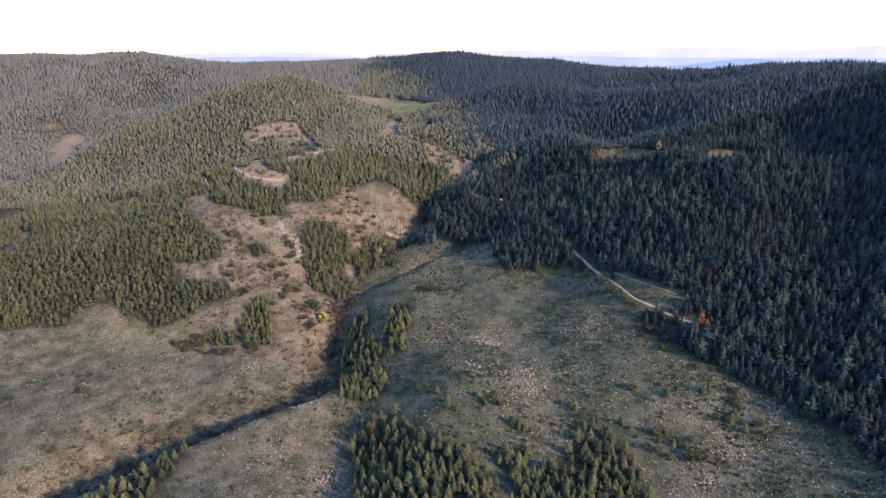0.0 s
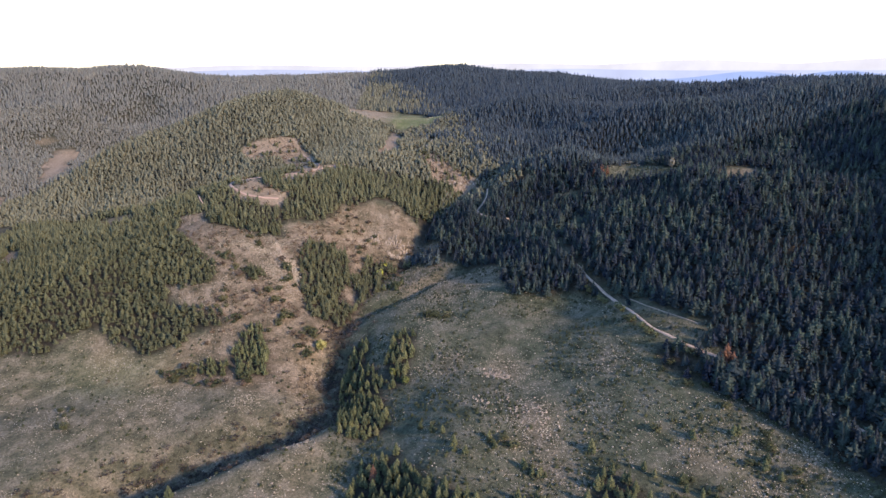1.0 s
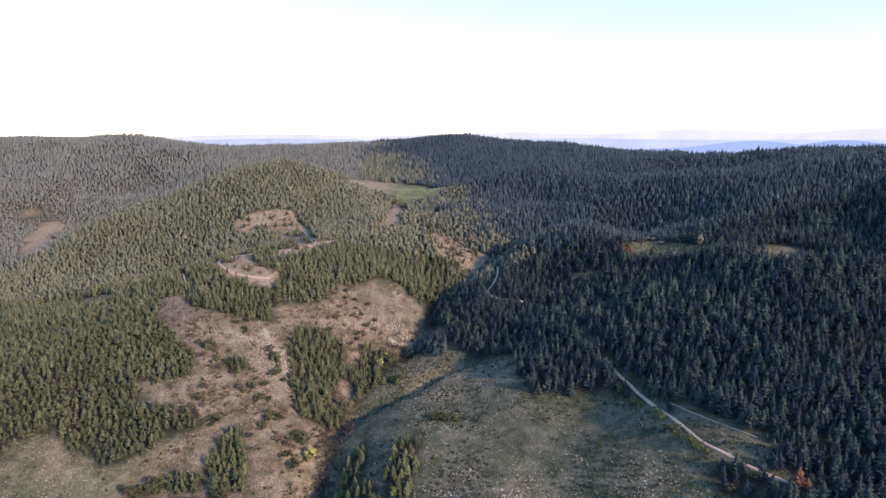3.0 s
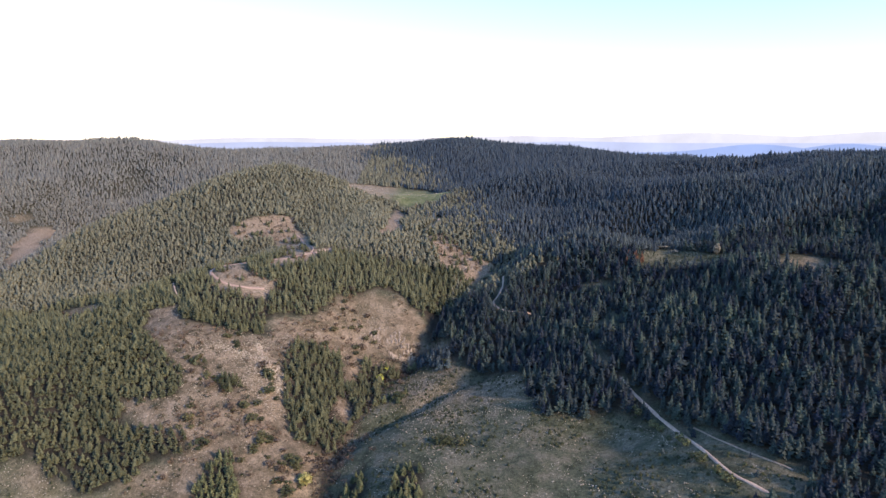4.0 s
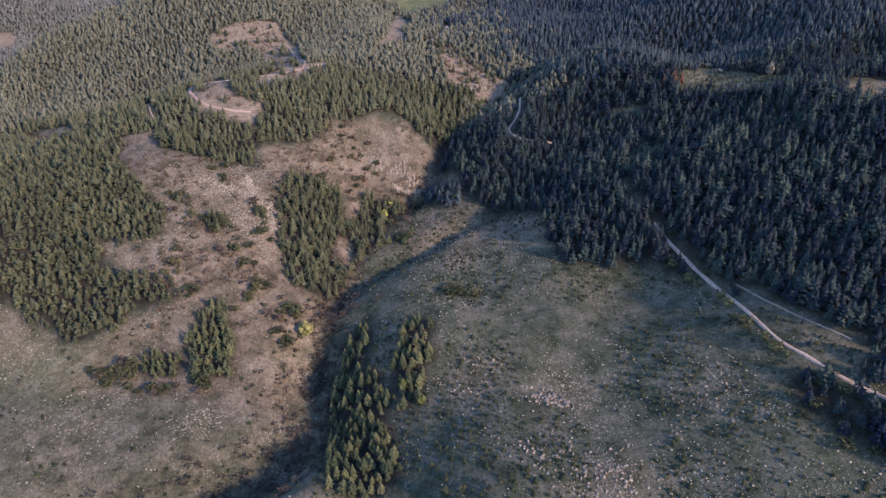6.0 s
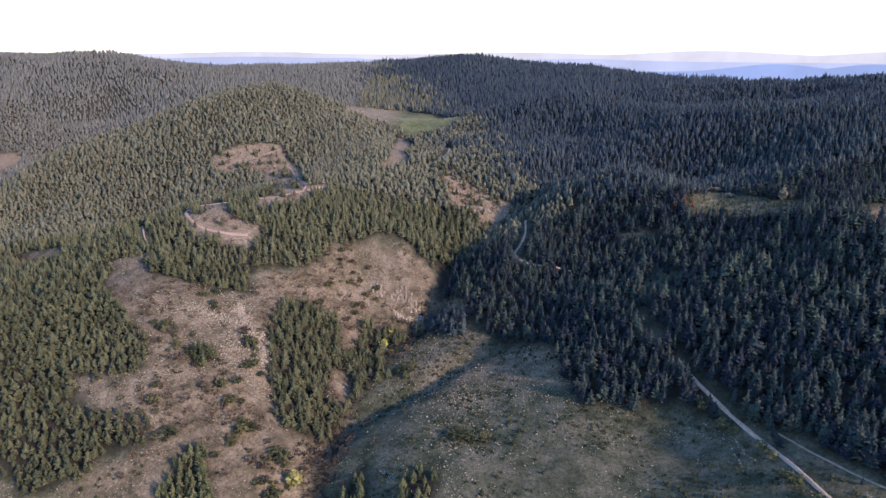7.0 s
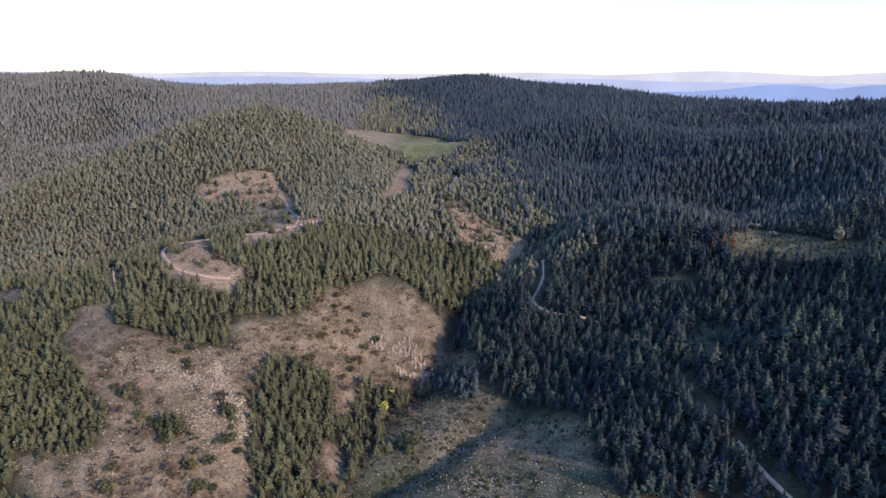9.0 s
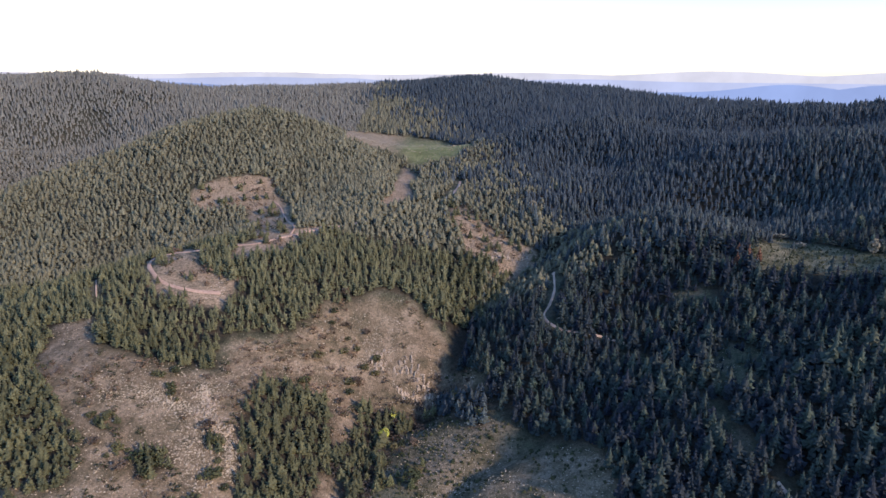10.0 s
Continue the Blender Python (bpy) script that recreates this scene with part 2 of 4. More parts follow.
EAST_FOLDS = [
    (4, 478, -2.8, 26, 16, 61),
    (24, 402, 4.4, 16, 32, 175),
    (32, 865, 5.8, 33, 27, 69),
    (33, 592, 2.7, 31, 16, 63),
    (40, 317, -4.2, 21, 120, 109),
    (54, 332, -8.3, 16, 23, 54),
    (54, 823, 4.1, 16, 25, 128),
    (57, 262, -3.0, 43, 16, 57),
    (59, 499, 7.2, 16, 18, 115),
    (64, 770, 13.1, 94, 37, 63),
    (66, 571, -4.9, 16, 22, 3),
    (78, 371, 2.0, 37, 16, 169),
    (82, 654, -7.6, 16, 25, 31),
    (110, 752, 5.5, 17, 34, 149),
    (120, 542, -13.6, 16, 38, 70),
]
FAR_EAST_FOLDS = [
    (140, 602, 5.8, 26, 17, 40),
    (143, 310, 2.3, 64, 16, 63),
    (144, 514, -1.9, 68, 17, 40),
    (160, 355, 2.7, 16, 16, 44),
    (170, 549, -3.4, 31, 16, 178),
    (178, 407, -2.8, 16, 93, 90),
    (181, 681, -2.9, 45, 16, 133),
    (201, 491, 4.9, 45, 17, 21),
    (214, 548, 3.2, 90, 32, 124),
    (217, 443, -1.9, 17, 16, 39),
    (231, 669, -10.6, 23, 37, 41),
    (235, 348, -6.2, 28, 50, 9),
    (292, 525, 2.3, 22, 28, 48),
    (321, 338, -1.9, 46, 102, 119),
]
HILLS = WEST_HILLS + VALLEY_HILLS + VALLEY_SPURS + EAST_HILLS + EAST_SPURS + FAR_WEST_FOLDS + WEST_FOLDS + MIDDLE_FOLDS + EAST_FOLDS + FAR_EAST_FOLDS


# lines and spots on the plan, in metres
SIDE_VALLEY = [(-286, 511), (-254, 495), (-222, 479), (-219, 508), (-208, 529), (-204, 541)]
SPUR = [(-150, 196), (-118, 222), (-88, 238), (-58, 252), (-46, 268)]
BEHIND_SPUR = [(177, 403), (184, 392), (200, 385), (214, 375), (224, 360), (230, 345), (236, 328)]
DITCH = [(-56, 349), (-49, 364), (-34, 371), (-18, 381), (-9, 392), (2, 400), (10, 401)]
BACK_CREST = [(-380, 560), (-325, 610), (-294, 655), (-268, 682), (-237, 697), (-194, 710), (-160, 722), (-136, 728), (-105, 735)]
ROAD_UPPER = [(48, 432), (60, 411), (63, 381), (66, 365)]
ROAD_MAIN = [(69, 355), (72, 345), (77, 332), (81, 316), (86, 289), (92, 278), (100, 267), (108, 260), (116, 252), (124, 239), (129, 233), (134, 224), (141, 208)]
ROAD_SIDE = [(86, 315), (91, 300), (96, 291), (105, 280)]
TRACK_LOOP = [(-113, 459), (-124, 459), (-136, 463), (-143, 468), (-151, 479), (-153, 489), (-147, 494), (-137, 492), (-126, 498), (-111, 500), (-104, 506), (-96, 511), (-80, 525), (-61, 544), (-34, 577)]
TRACK_HILL = [(-96, 511), (-97, 525), (-109, 556), (-119, 585), (-125, 595)]
TRACK_PASS = [(-25, 577), (-18, 586), (-14, 603), (-12, 623)]
TRACK_DARK = [(30, 496), (28, 479), (24, 467), (21, 461), (22, 455), (24, 452), (28, 448), (39, 445), (49, 438)]
PATH_LEFT = [(-173, 475), (-167, 463), (-162, 455)]
SHRUBS = [(-135, 314), (-131, 312), (-127, 314), (-125, 317), (-114, 307), (-109, 306), (-97, 309), (-130, 389), (-120, 380), (-113, 378), (-109, 373), (-98, 365), (-93, 359), (-94, 389), (-90, 377), (-85, 351), (-88, 342), (-86, 347), (-73, 342), (-70, 340), (-71, 328), (-76, 331), (-120, 355), (-110, 344), (-113, 405), (-119, 412), (-52, 444), (-57, 436), (-70, 442), (-72, 428), (-67, 458), (-56, 451), (-35, 411), (-30, 389), (-15, 433), (-7, 417)]
MEADOW = [(-12, 340), (-6, 338), (0, 334), (19, 234), (17, 236), (22, 233), (-12, 252), (72, 232), (80, 229), (103, 240), (85, 203), (87, 199), (81, 198), (77, 208), (74, 205), (108, 219), (-176, 290), (-165, 277), (-202, 273), (93, 251), (101, 215), (111, 203), (87, 265), (95, 259), (101, 257), (93, 269)]
SPECIAL = [(-63, 328), (-42, 417), (108, 258), (-28, 233), (99, 462), (28, 567), (147, 452), (-25, 297), (-19, 290), (-41, 420)]
STONES = [(24, 287), (32, 250), (33, 238), (-68, 227), (-46, 213), (84, 218), (119, 212), (84, 186), (101, 200), (-135, 297), (-93, 293), (-59, 253), (-132, 403), (-117, 401), (-99, 385), (-123, 377), (-110, 373), (-88, 431), (0, 521), (19, 523), (-55, 460), (-26, 419), (-8, 363), (68, 275), (-1, 295), (-162, 227), (-169, 323), (-48, 448), (-111, 413), (37, 222)]
BANK_EAST = [(-104, 412), (-101, 403), (-97, 398), (-94, 394), (-91, 391), (-88, 387), (-86, 380)]
BANK_WEST = [(-123, 405), (-115, 402), (-109, 401), (-104, 399)]
BANK_LOW = [(-105, 390), (-97, 382), (-91, 373), (-84, 366)]
LEDGE = [(-105, 408), (-100, 405), (-100, 400), (-96, 398), (-91, 394), (-86, 390)]
GULLY = [(-159, 211), (-140, 235), (-115, 251), (-86, 263), (-67, 273), (-57, 291), (-58, 320), (-59, 351), (-54, 377), (-49, 405), (-38, 426), (-28, 435), (-22, 443)]
GAP = [(-14, 240), (-2, 226), (9, 212), (17, 202), (22, 190)]
GAP_SIDE = [(43, 223), (37, 210), (31, 200)]
TRAIL = [(-10, 254), (-8, 249), (-5, 243), (-2, 237), (1, 233), (3, 230), (76, 209), (78, 206), (81, 204), (83, 201), (86, 199), (85, 203), (29, 221), (31, 219), (27, 223), (66, 218), (68, 213), (14, 237), (17, 236), (51, 228), (100, 214), (103, 211), (108, 205), (85, 227), (97, 224)]
CRAG = [(15, 287), (20, 284), (26, 282)]
ROCK_FIELD = [(13, 265), (18, 258), (25, 256), (31, 251), (37, 246), (41, 242)]
RAVINE = [(-28, 428), (-20, 437), (-17, 449), (-11, 469), (0, 493), (17, 508), (33, 527)]
RIB_TOPS = [(-40, 447), (-38, 450), (-36, 451), (-34, 452), (-31, 449), (-29, 447), (-27, 445), (-24, 443), (-22, 440), (-49, 449), (-46, 449)]
RIB_FEET = [(-39, 444), (-37, 443), (-35, 445), (-32, 443), (-30, 440), (-27, 438), (-25, 437), (-23, 437), (-21, 437), (-48, 444), (-45, 446)]
FOOT = [(-38, 439), (-36, 438), (-31, 439)]

# value noise on a lattice, for relief and density
LATTICE = np.random.RandomState(7).rand(256, 256)


def lattice_noise(x, y, size, shift=0):
    u, v = np.asarray(x, float) / size + 61.3 + shift * 17.7, np.asarray(y, float) / size + 33.1 + shift * 9.1
    i, j = np.floor(u).astype(int), np.floor(v).astype(int)
    a, b = u - i, v - j
    a, b = a * a * (3 - 2 * a), b * b * (3 - 2 * b)
    g = lambda p, q: LATTICE[p % 256, q % 256]
    return (g(i, j) * (1 - a) + g(i + 1, j) * a) * (1 - b) + (g(i, j + 1) * (1 - a) + g(i + 1, j + 1) * a) * b


def height(x, y):
    """Height of the ground, in metres."""
    x, y = np.asarray(x, float), np.asarray(y, float)
    cx, cy = np.clip(x, -900, 700), np.clip(y, -200, 1350)
    z = BASE[0] + BASE[1] * cx / 1000 + BASE[2] * cy / 1000
    for hx, hy, rise, along, across, turn in HILLS:
        c, s = math.cos(radians(turn)), math.sin(radians(turn))
        u, v = (cx - hx) * c + (cy - hy) * s, (cy - hy) * c - (cx - hx) * s
        z = z + rise * np.exp(-0.5 * ((u / along) ** 2 + (v / across) ** 2))
    away = np.hypot(x - cx, y - cy)
    z = z - 12.0 * np.exp(-(line_distance(GULLY[:7], x, y) / 16.0) ** 2) - 2.5 * np.exp(-(line_distance(GULLY[6:], x, y) / 8.0) ** 2) - 4.0 * np.exp(-(line_distance(DITCH, x, y) / 6.5) ** 2) - 5.0 * np.exp(-(line_distance(RAVINE, x, y) / 9.0) ** 2)
    z = z - 10.0 * np.exp(-(line_distance(BEHIND_SPUR, x, y) / 15.0) ** 2)
    z = z - 6.0 * np.exp(-(line_distance(SIDE_VALLEY, x, y) / 9.0) ** 2) + 3.5 * np.exp(-(line_distance(SPUR, x, y) / 10.0) ** 2)
    z = z + (-60 - z) * (1 - np.exp(-away / 500.0))
    z = z + (lattice_noise(x, y, 23) - 0.5) * 1.6 + (lattice_noise(x, y, 9, 1) - 0.5) * 0.7
    return z


def inside(poly, x, y):
    x, y = np.asarray(x, float), np.asarray(y, float)
    hit = np.zeros(x.shape, bool)
    for (ax, ay), (bx, by) in zip(poly, poly[1:] + poly[:1]):
        if ay != by:
            hit ^= ((ay > y) != (by > y)) & (x < (bx - ax) * (y - ay) / (by - ay) + ax)
    return hit


def line_distance(line, x, y):
    x, y = np.asarray(x, float), np.asarray(y, float)
    best = np.full(x.shape, 1e9)
    for (ax, ay), (bx, by) in zip(line, line[1:]):
        t = np.clip(((x - ax) * (bx - ax) + (y - ay) * (by - ay)) / ((bx - ax) ** 2 + (by - ay) ** 2 + 1e-9), 0, 1)
        best = np.minimum(best, np.hypot(x - ax - t * (bx - ax), y - ay - t * (by - ay)))
    return best


CLEARINGS, COPSES = {}, {}


def clearing(name, poly):
    CLEARINGS[name] = poly


def copse(name, poly):
    COPSES[name] = poly


clearing('valley', [(-261, 327), (-221, 332), (-205, 331), (-198, 342), (-185, 346), (-170, 338), (-152, 323), (-144, 330), (-134, 338), (-115, 336), (-114, 345), (-97, 350), (-71, 347), (-56, 356), (-49, 372), (-32, 420), (-24, 427), (2, 411), (23, 392), (36, 350), (55, 343), (69, 338), (79, 317), (85, 286), (92, 267), (98, 254), (106, 240), (117, 225), (124, 214), (130, 199), (139, 180), (140, 160), (122, 135), (-167, 168)])
clearing('brown_slope', [(-165, 413), (-176, 443), (-162, 448), (-143, 422), (-135, 423), (-120, 419), (-108, 418), (-102, 418), (-104, 435), (-100, 442), (-91, 439), (-80, 451), (-70, 468), (-52, 477), (-42, 478), (-30, 476), (-20, 465), (-18, 445), (-24, 433), (-36, 424), (-45, 391), (-54, 355), (-63, 328), (-64, 298), (-168, 309), (-189, 345), (-174, 339), (-157, 328), (-142, 326), (-139, 333), (-130, 337), (-123, 337), (-118, 341), (-121, 345), (-143, 353), (-157, 367), (-150, 369), (-130, 367), (-129, 374), (-137, 383), (-150, 394)])
clearing('hill_clearing', [(-180, 606), (-168, 613), (-151, 621), (-131, 622), (-124, 605), (-114, 582), (-96, 527), (-93, 499), (-104, 498), (-126, 538), (-138, 585), (-153, 586), (-158, 580), (-175, 591)])
clearing('loop', [(-166, 543), (-137, 493), (-129, 478), (-115, 471), (-107, 466), (-108, 452), (-121, 452), (-134, 455), (-143, 463)])
clearing('red_cut', [(-114, 510), (-105, 512), (-92, 518), (-89, 512), (-99, 486), (-118, 480)])
clearing('brown_patch', [(-51, 683), (-44, 668), (-43, 615), (-38, 589), (-51, 564), (-62, 564), (-55, 607), (-53, 646)])
clearing('meadow_high', [(-120, 817), (-100, 813), (-67, 813), (-34, 806), (3, 719), (-10, 681), (-26, 679), (-36, 675), (-45, 680), (-55, 699), (-63, 707), (-82, 710), (-99, 706)])
clearing('scree', [(-18, 574), (-6, 565), (4, 547), (14, 537), (25, 532), (29, 521), (12, 510), (2, 505), (-7, 512), (-13, 527), (-20, 552)])
clearing('right_clearing', [(111, 481), (129, 495), (134, 479), (144, 461), (156, 446), (143, 424), (127, 436), (115, 452), (103, 456)])
clearing('right_strip', [(167, 425), (182, 423), (190, 412), (196, 393), (179, 368), (163, 376), (156, 391)])
clearing('left_a', [(-392, 690), (-371, 698), (-362, 665), (-344, 613), (-354, 604), (-359, 596), (-381, 640)])
clearing('left_b', [(-389, 575), (-378, 583), (-366, 563), (-370, 545)])
clearing('left_c', [(-298, 452), (-288, 448), (-275, 418), (-270, 404), (-277, 402), (-290, 428)])
clearing('left_d', [(-414, 698), (-403, 706), (-396, 698), (-407, 690)])
clearing('left_path', [(-263, 509), (-249, 507), (-234, 503), (-208, 462), (-221, 464), (-232, 463)])
clearing('shade_slope', [(-19, 450), (-11, 449), (-4, 438), (-3, 429), (-5, 419), (3, 411), (8, 401), (30, 386), (35, 370), (32, 362), (-37, 384), (-40, 421), (-30, 426), (-23, 430), (-29, 430), (-22, 437)])
clearing('verge', [(78, 332), (88, 309), (99, 286), (113, 274), (101, 268), (92, 276), (85, 294)])
clearing('strip_low', [(-61, 392), (-53, 392), (-51, 378), (-54, 370), (-58, 374)])
clearing('glade_a', [(73, 464), (84, 454), (82, 442), (73, 450)])
clearing('glade_b', [(74, 428), (87, 411), (77, 389), (66, 402)])
clearing('strip', [(-65, 436), (-54, 441), (-51, 430), (-52, 414), (-56, 406), (-61, 410), (-62, 424)])

copse('grove', [(-88, 403), (-86, 421), (-76, 424), (-67, 422), (-59, 426), (-53, 427), (-36, 430), (-27, 428), (-31, 425), (-41, 413), (-46, 387), (-52, 368), (-57, 354), (-61, 352), (-73, 353), (-79, 364), (-86, 387)])
copse('thicket', [(-123, 319), (-119, 323), (-109, 320), (-106, 316), (-107, 311), (-120, 311)])
copse('stand', [(-108, 324), (-104, 339), (-96, 341), (-92, 332), (-88, 322), (-87, 311), (-100, 311), (-107, 320)])
copse('creek', [(-42, 336), (-38, 322), (-43, 314), (-34, 305), (-30, 294), (-30, 287), (-26, 275), (-24, 263), (-33, 258), (-45, 262), (-49, 289), (-53, 310), (-49, 318), (-48, 330)])
copse('creek_east', [(-26, 324), (-17, 324), (-16, 311), (-18, 298), (-20, 290), (-27, 290), (-30, 304)])
copse('near', [(-34, 244), (-20, 244), (-9, 222), (3, 212), (13, 206), (24, 211), (33, 206), (40, 202), (53, 219), (62, 210), (66, 199), (67, 178), (60, 155), (-25, 165), (-37, 226)])
copse('gully_low', [(-131, 204), (-120, 220), (-102, 232), (-101, 225), (-107, 204), (-127, 198)])
copse('clump_a', [(-116, 379), (-114, 385), (-106, 385), (-103, 379), (-106, 372), (-112, 373)])
copse('clump_b', [(-132, 389), (-130, 391), (-124, 391), (-123, 388), (-129, 387)])
copse('clump_c', [(-122, 379), (-119, 380), (-117, 376), (-121, 375)])
copse('clump_d', [(-97, 391), (-95, 394), (-89, 389), (-89, 386), (-95, 386)])
copse('roadside', [(66, 354), (71, 348), (74, 343), (76, 335), (70, 338), (64, 342), (58, 345)])
copse('roadside_far', [(108, 254), (117, 245), (128, 229), (135, 214), (144, 189), (141, 184), (132, 207), (125, 221), (114, 237), (106, 249)])
copse('roadside_low', [(85, 277), (91, 271), (97, 258), (100, 250), (93, 253), (86, 262)])
copse('scree_low', [(-24, 517), (-3, 520), (11, 508), (9, 495), (-5, 478), (-17, 473), (-25, 489)])
copse('shade_trees', [(-25, 434), (-20, 439), (-13, 434), (-4, 424), (-4, 412), (-10, 414), (-16, 420)])

ROADS = [ROAD_MAIN, ROAD_UPPER, ROAD_SIDE, TRACK_LOOP, TRACK_HILL, TRACK_PASS, TRACK_DARK, PATH_LEFT]
ROADS_OPEN = [(ROAD_UPPER, 2.0), (ROAD_MAIN[:2], 2.0), (ROAD_MAIN[1:8], 2.8), (ROAD_MAIN[7:], 1.3), (ROAD_SIDE, 2.5), (TRACK_LOOP[:12], 3.0), (TRACK_LOOP[11:], 2.4), (TRACK_HILL, 2.5),
              (TRACK_PASS, 3.6), (TRACK_DARK[:6], 2.8), (TRACK_DARK[5:], 1.2), (PATH_LEFT, 2.4), (SIDE_VALLEY, 3.0)]


def open_ground(x, y, wobble=5.0):
    """True where no forest stands."""
    wx = x + (lattice_noise(x, y, 14, 2) - 0.5) * 2 * wobble
    wy = y + (lattice_noise(x, y, 14, 3) - 0.5) * 2 * wobble
    free = np.zeros(np.shape(x), bool)
    for poly in CLEARINGS.values():
        free |= inside(poly, wx, wy)
    for line, half in ROADS_OPEN:
        free |= line_distance(line, x, y) < half
    return free


def in_copse(x, y):
    hit = np.zeros(np.shape(x), bool)
    for poly in COPSES.values():
        hit |= inside(poly, x, y)
    return hit & ~inside(CLEARINGS["strip"], x, y) & ~inside(CLEARINGS["strip_low"], x, y)


def mesh_from(name, verts, faces, materials, index=None, attributes=()):
    """One mesh from arrays of vertices and triangles."""
    me = bpy.data.meshes.new(name)
    verts, faces = np.asarray(verts, np.float32), np.asarray(faces, np.int32)
    k = faces.shape[1]
    me.vertices.add(len(verts))
    me.vertices.foreach_set("co", verts.ravel())
    me.loops.add(faces.size)
    me.loops.foreach_set("vertex_index", faces.ravel())
    me.polygons.add(len(faces))
    me.polygons.foreach_set("loop_start", np.arange(0, faces.size, k, dtype=np.int32))
    for m in materials:
        me.materials.append(m)
    if index is not None:
        me.polygons.foreach_set("material_index", np.asarray(index, np.int32))
    for key, values in attributes:
        a = me.attributes.new(key, 'FLOAT', 'POINT')
        a.data.foreach_set("value", np.asarray(values, np.float32))
    me.update(calc_edges=True)
    if len(attributes) == 1:
        me.polygons.foreach_set("use_smooth", np.ones(len(faces), bool))
    return me


# ---- ground, one sheet to the horizon ----
def graded(lo, hi, step, far_lo, far_hi):
    core = list(np.arange(lo, hi + step / 2, step))
    out, s = [], step
    p = hi
    while p < far_hi:
        s *= 1.13
        p += s
        out.append(min(p, far_hi))
    back, s, p = [], step, lo
    while p > far_lo:
        s *= 1.13
        p -= s
        back.append(max(p, far_lo))
    return np.array(back[::-1] + core + out)


def blurred(mask, rounds=2):
    m = mask.astype(float)
    for _ in range(rounds):
        p = np.pad(m, 1, mode='edge')
        m = (p[1:-1, 1:-1] * 2 + p[:-2, 1:-1] + p[2:, 1:-1] + p[1:-1, :-2] + p[1:-1, 2:]) / 6
    return m


gx, gy = graded(-300, 240, 2.8, -4900, 4900), graded(170, 640, 2.8, -3000, 4900)
GX, GY = np.meshgrid(gx, gy)
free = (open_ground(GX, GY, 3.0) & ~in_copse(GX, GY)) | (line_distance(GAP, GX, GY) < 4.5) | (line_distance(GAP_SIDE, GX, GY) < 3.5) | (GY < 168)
dry = np.zeros(GX.shape)
for key, amount in (("brown_slope", 0.85), ("hill_clearing", 0.75), ("loop", 0.7), ("red_cut", 0.9), ("brown_patch", 0.9), ("scree", 0.9),
                    ("strip", 1.0), ("strip_low", 1.0), ("left_a", 1.0), ("left_b", 1.0), ("left_c", 1.0), ("left_d", 0.9), ("left_path", 0.6), ("valley", 0.12),
                    ("meadow_high", 0.0), ("right_clearing", 0.5), ("right_strip", 0.65), ("shade_slope", 0.55), ("verge", 0.3)):
    dry = np.where(inside(CLEARINGS[key], GX, GY), np.maximum(dry, amount), dry)
for px, py in STONES:
    dry = np.where(free, np.maximum(dry, 0.55 * np.exp(-((GX - px) ** 2 + (GY - py) ** 2) / 90.0)), dry)
west_bank = (GX < -52 - (GY - 300) * 0.05) & inside(CLEARINGS["valley"], GX, GY)
dry = np.where(west_bank & (dry < 0.5), 0.38, dry)
stony = np.where(free, 1.0, 0.0)
bare = np.clip(1.2 - line_distance(TRACK_LOOP[8:13], GX, GY) / 6.0, 0, 1) * 0.9
for key, amount in (("left_a", 0.45), ("left_b", 0.35), ("left_c", 0.10), ("left_d", 0.35), ("red_cut", 0.45)):
    bare = np.where(inside(CLEARINGS[key], GX, GY), amount, bare)
for key in ("hill_clearing", "loop", "scree", "brown_patch"):
    bare = np.where(inside(CLEARINGS[key], GX, GY), np.maximum(bare, 0.42), bare)
# high meadow's sunlight put into a brighter green; weaker on two green patches
lush_lit = np.where(inside(CLEARINGS["meadow_high"], GX, GY), np.clip((GX + 68) / 25, 0.05, 0.8), 0.0)
lush_lit = np.where(inside(CLEARINGS["right_clearing"], GX, GY), 0.2, lush_lit)
lush_lit = np.maximum(lush_lit, 0.35 * np.exp(-((GX + 160) / 26) ** 2 - ((GY - 318) / 16) ** 2))
bare = np.where(inside(CLEARINGS["meadow_high"], GX, GY), np.clip((-52 - GX) / 40, 0.05, 0.5), bare)
bare = np.where(inside(CLEARINGS["scree"], GX, GY), 0.42, bare)
rows_, cols_ = GX.shape
ids = np.arange(rows_ * cols_).reshape(rows_, cols_)
quads = np.stack([ids[:-1, :-1], ids[:-1, 1:], ids[1:, 1:], ids[1:, :-1]], -1).reshape(-1, 4)
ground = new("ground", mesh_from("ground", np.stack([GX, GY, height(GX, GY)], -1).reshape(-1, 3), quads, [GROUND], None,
             (("dry", blurred(dry).ravel()), ("wood", (blurred(~free, 1) * np.where((GY > 500) & (GX < 20 - (GY - 560) * 0.25), 0.7, 1.0)).ravel()), ("stony", stony.ravel()), ("bare", bare.ravel()), ("lush_lit", blurred(lush_lit).ravel()))))
ground.data.polygons.foreach_set("use_smooth", np.ones(len(quads), bool))
tagged(ground, "hilly ground with dry grass, brown slopes and stones", "ground", kind="structure")


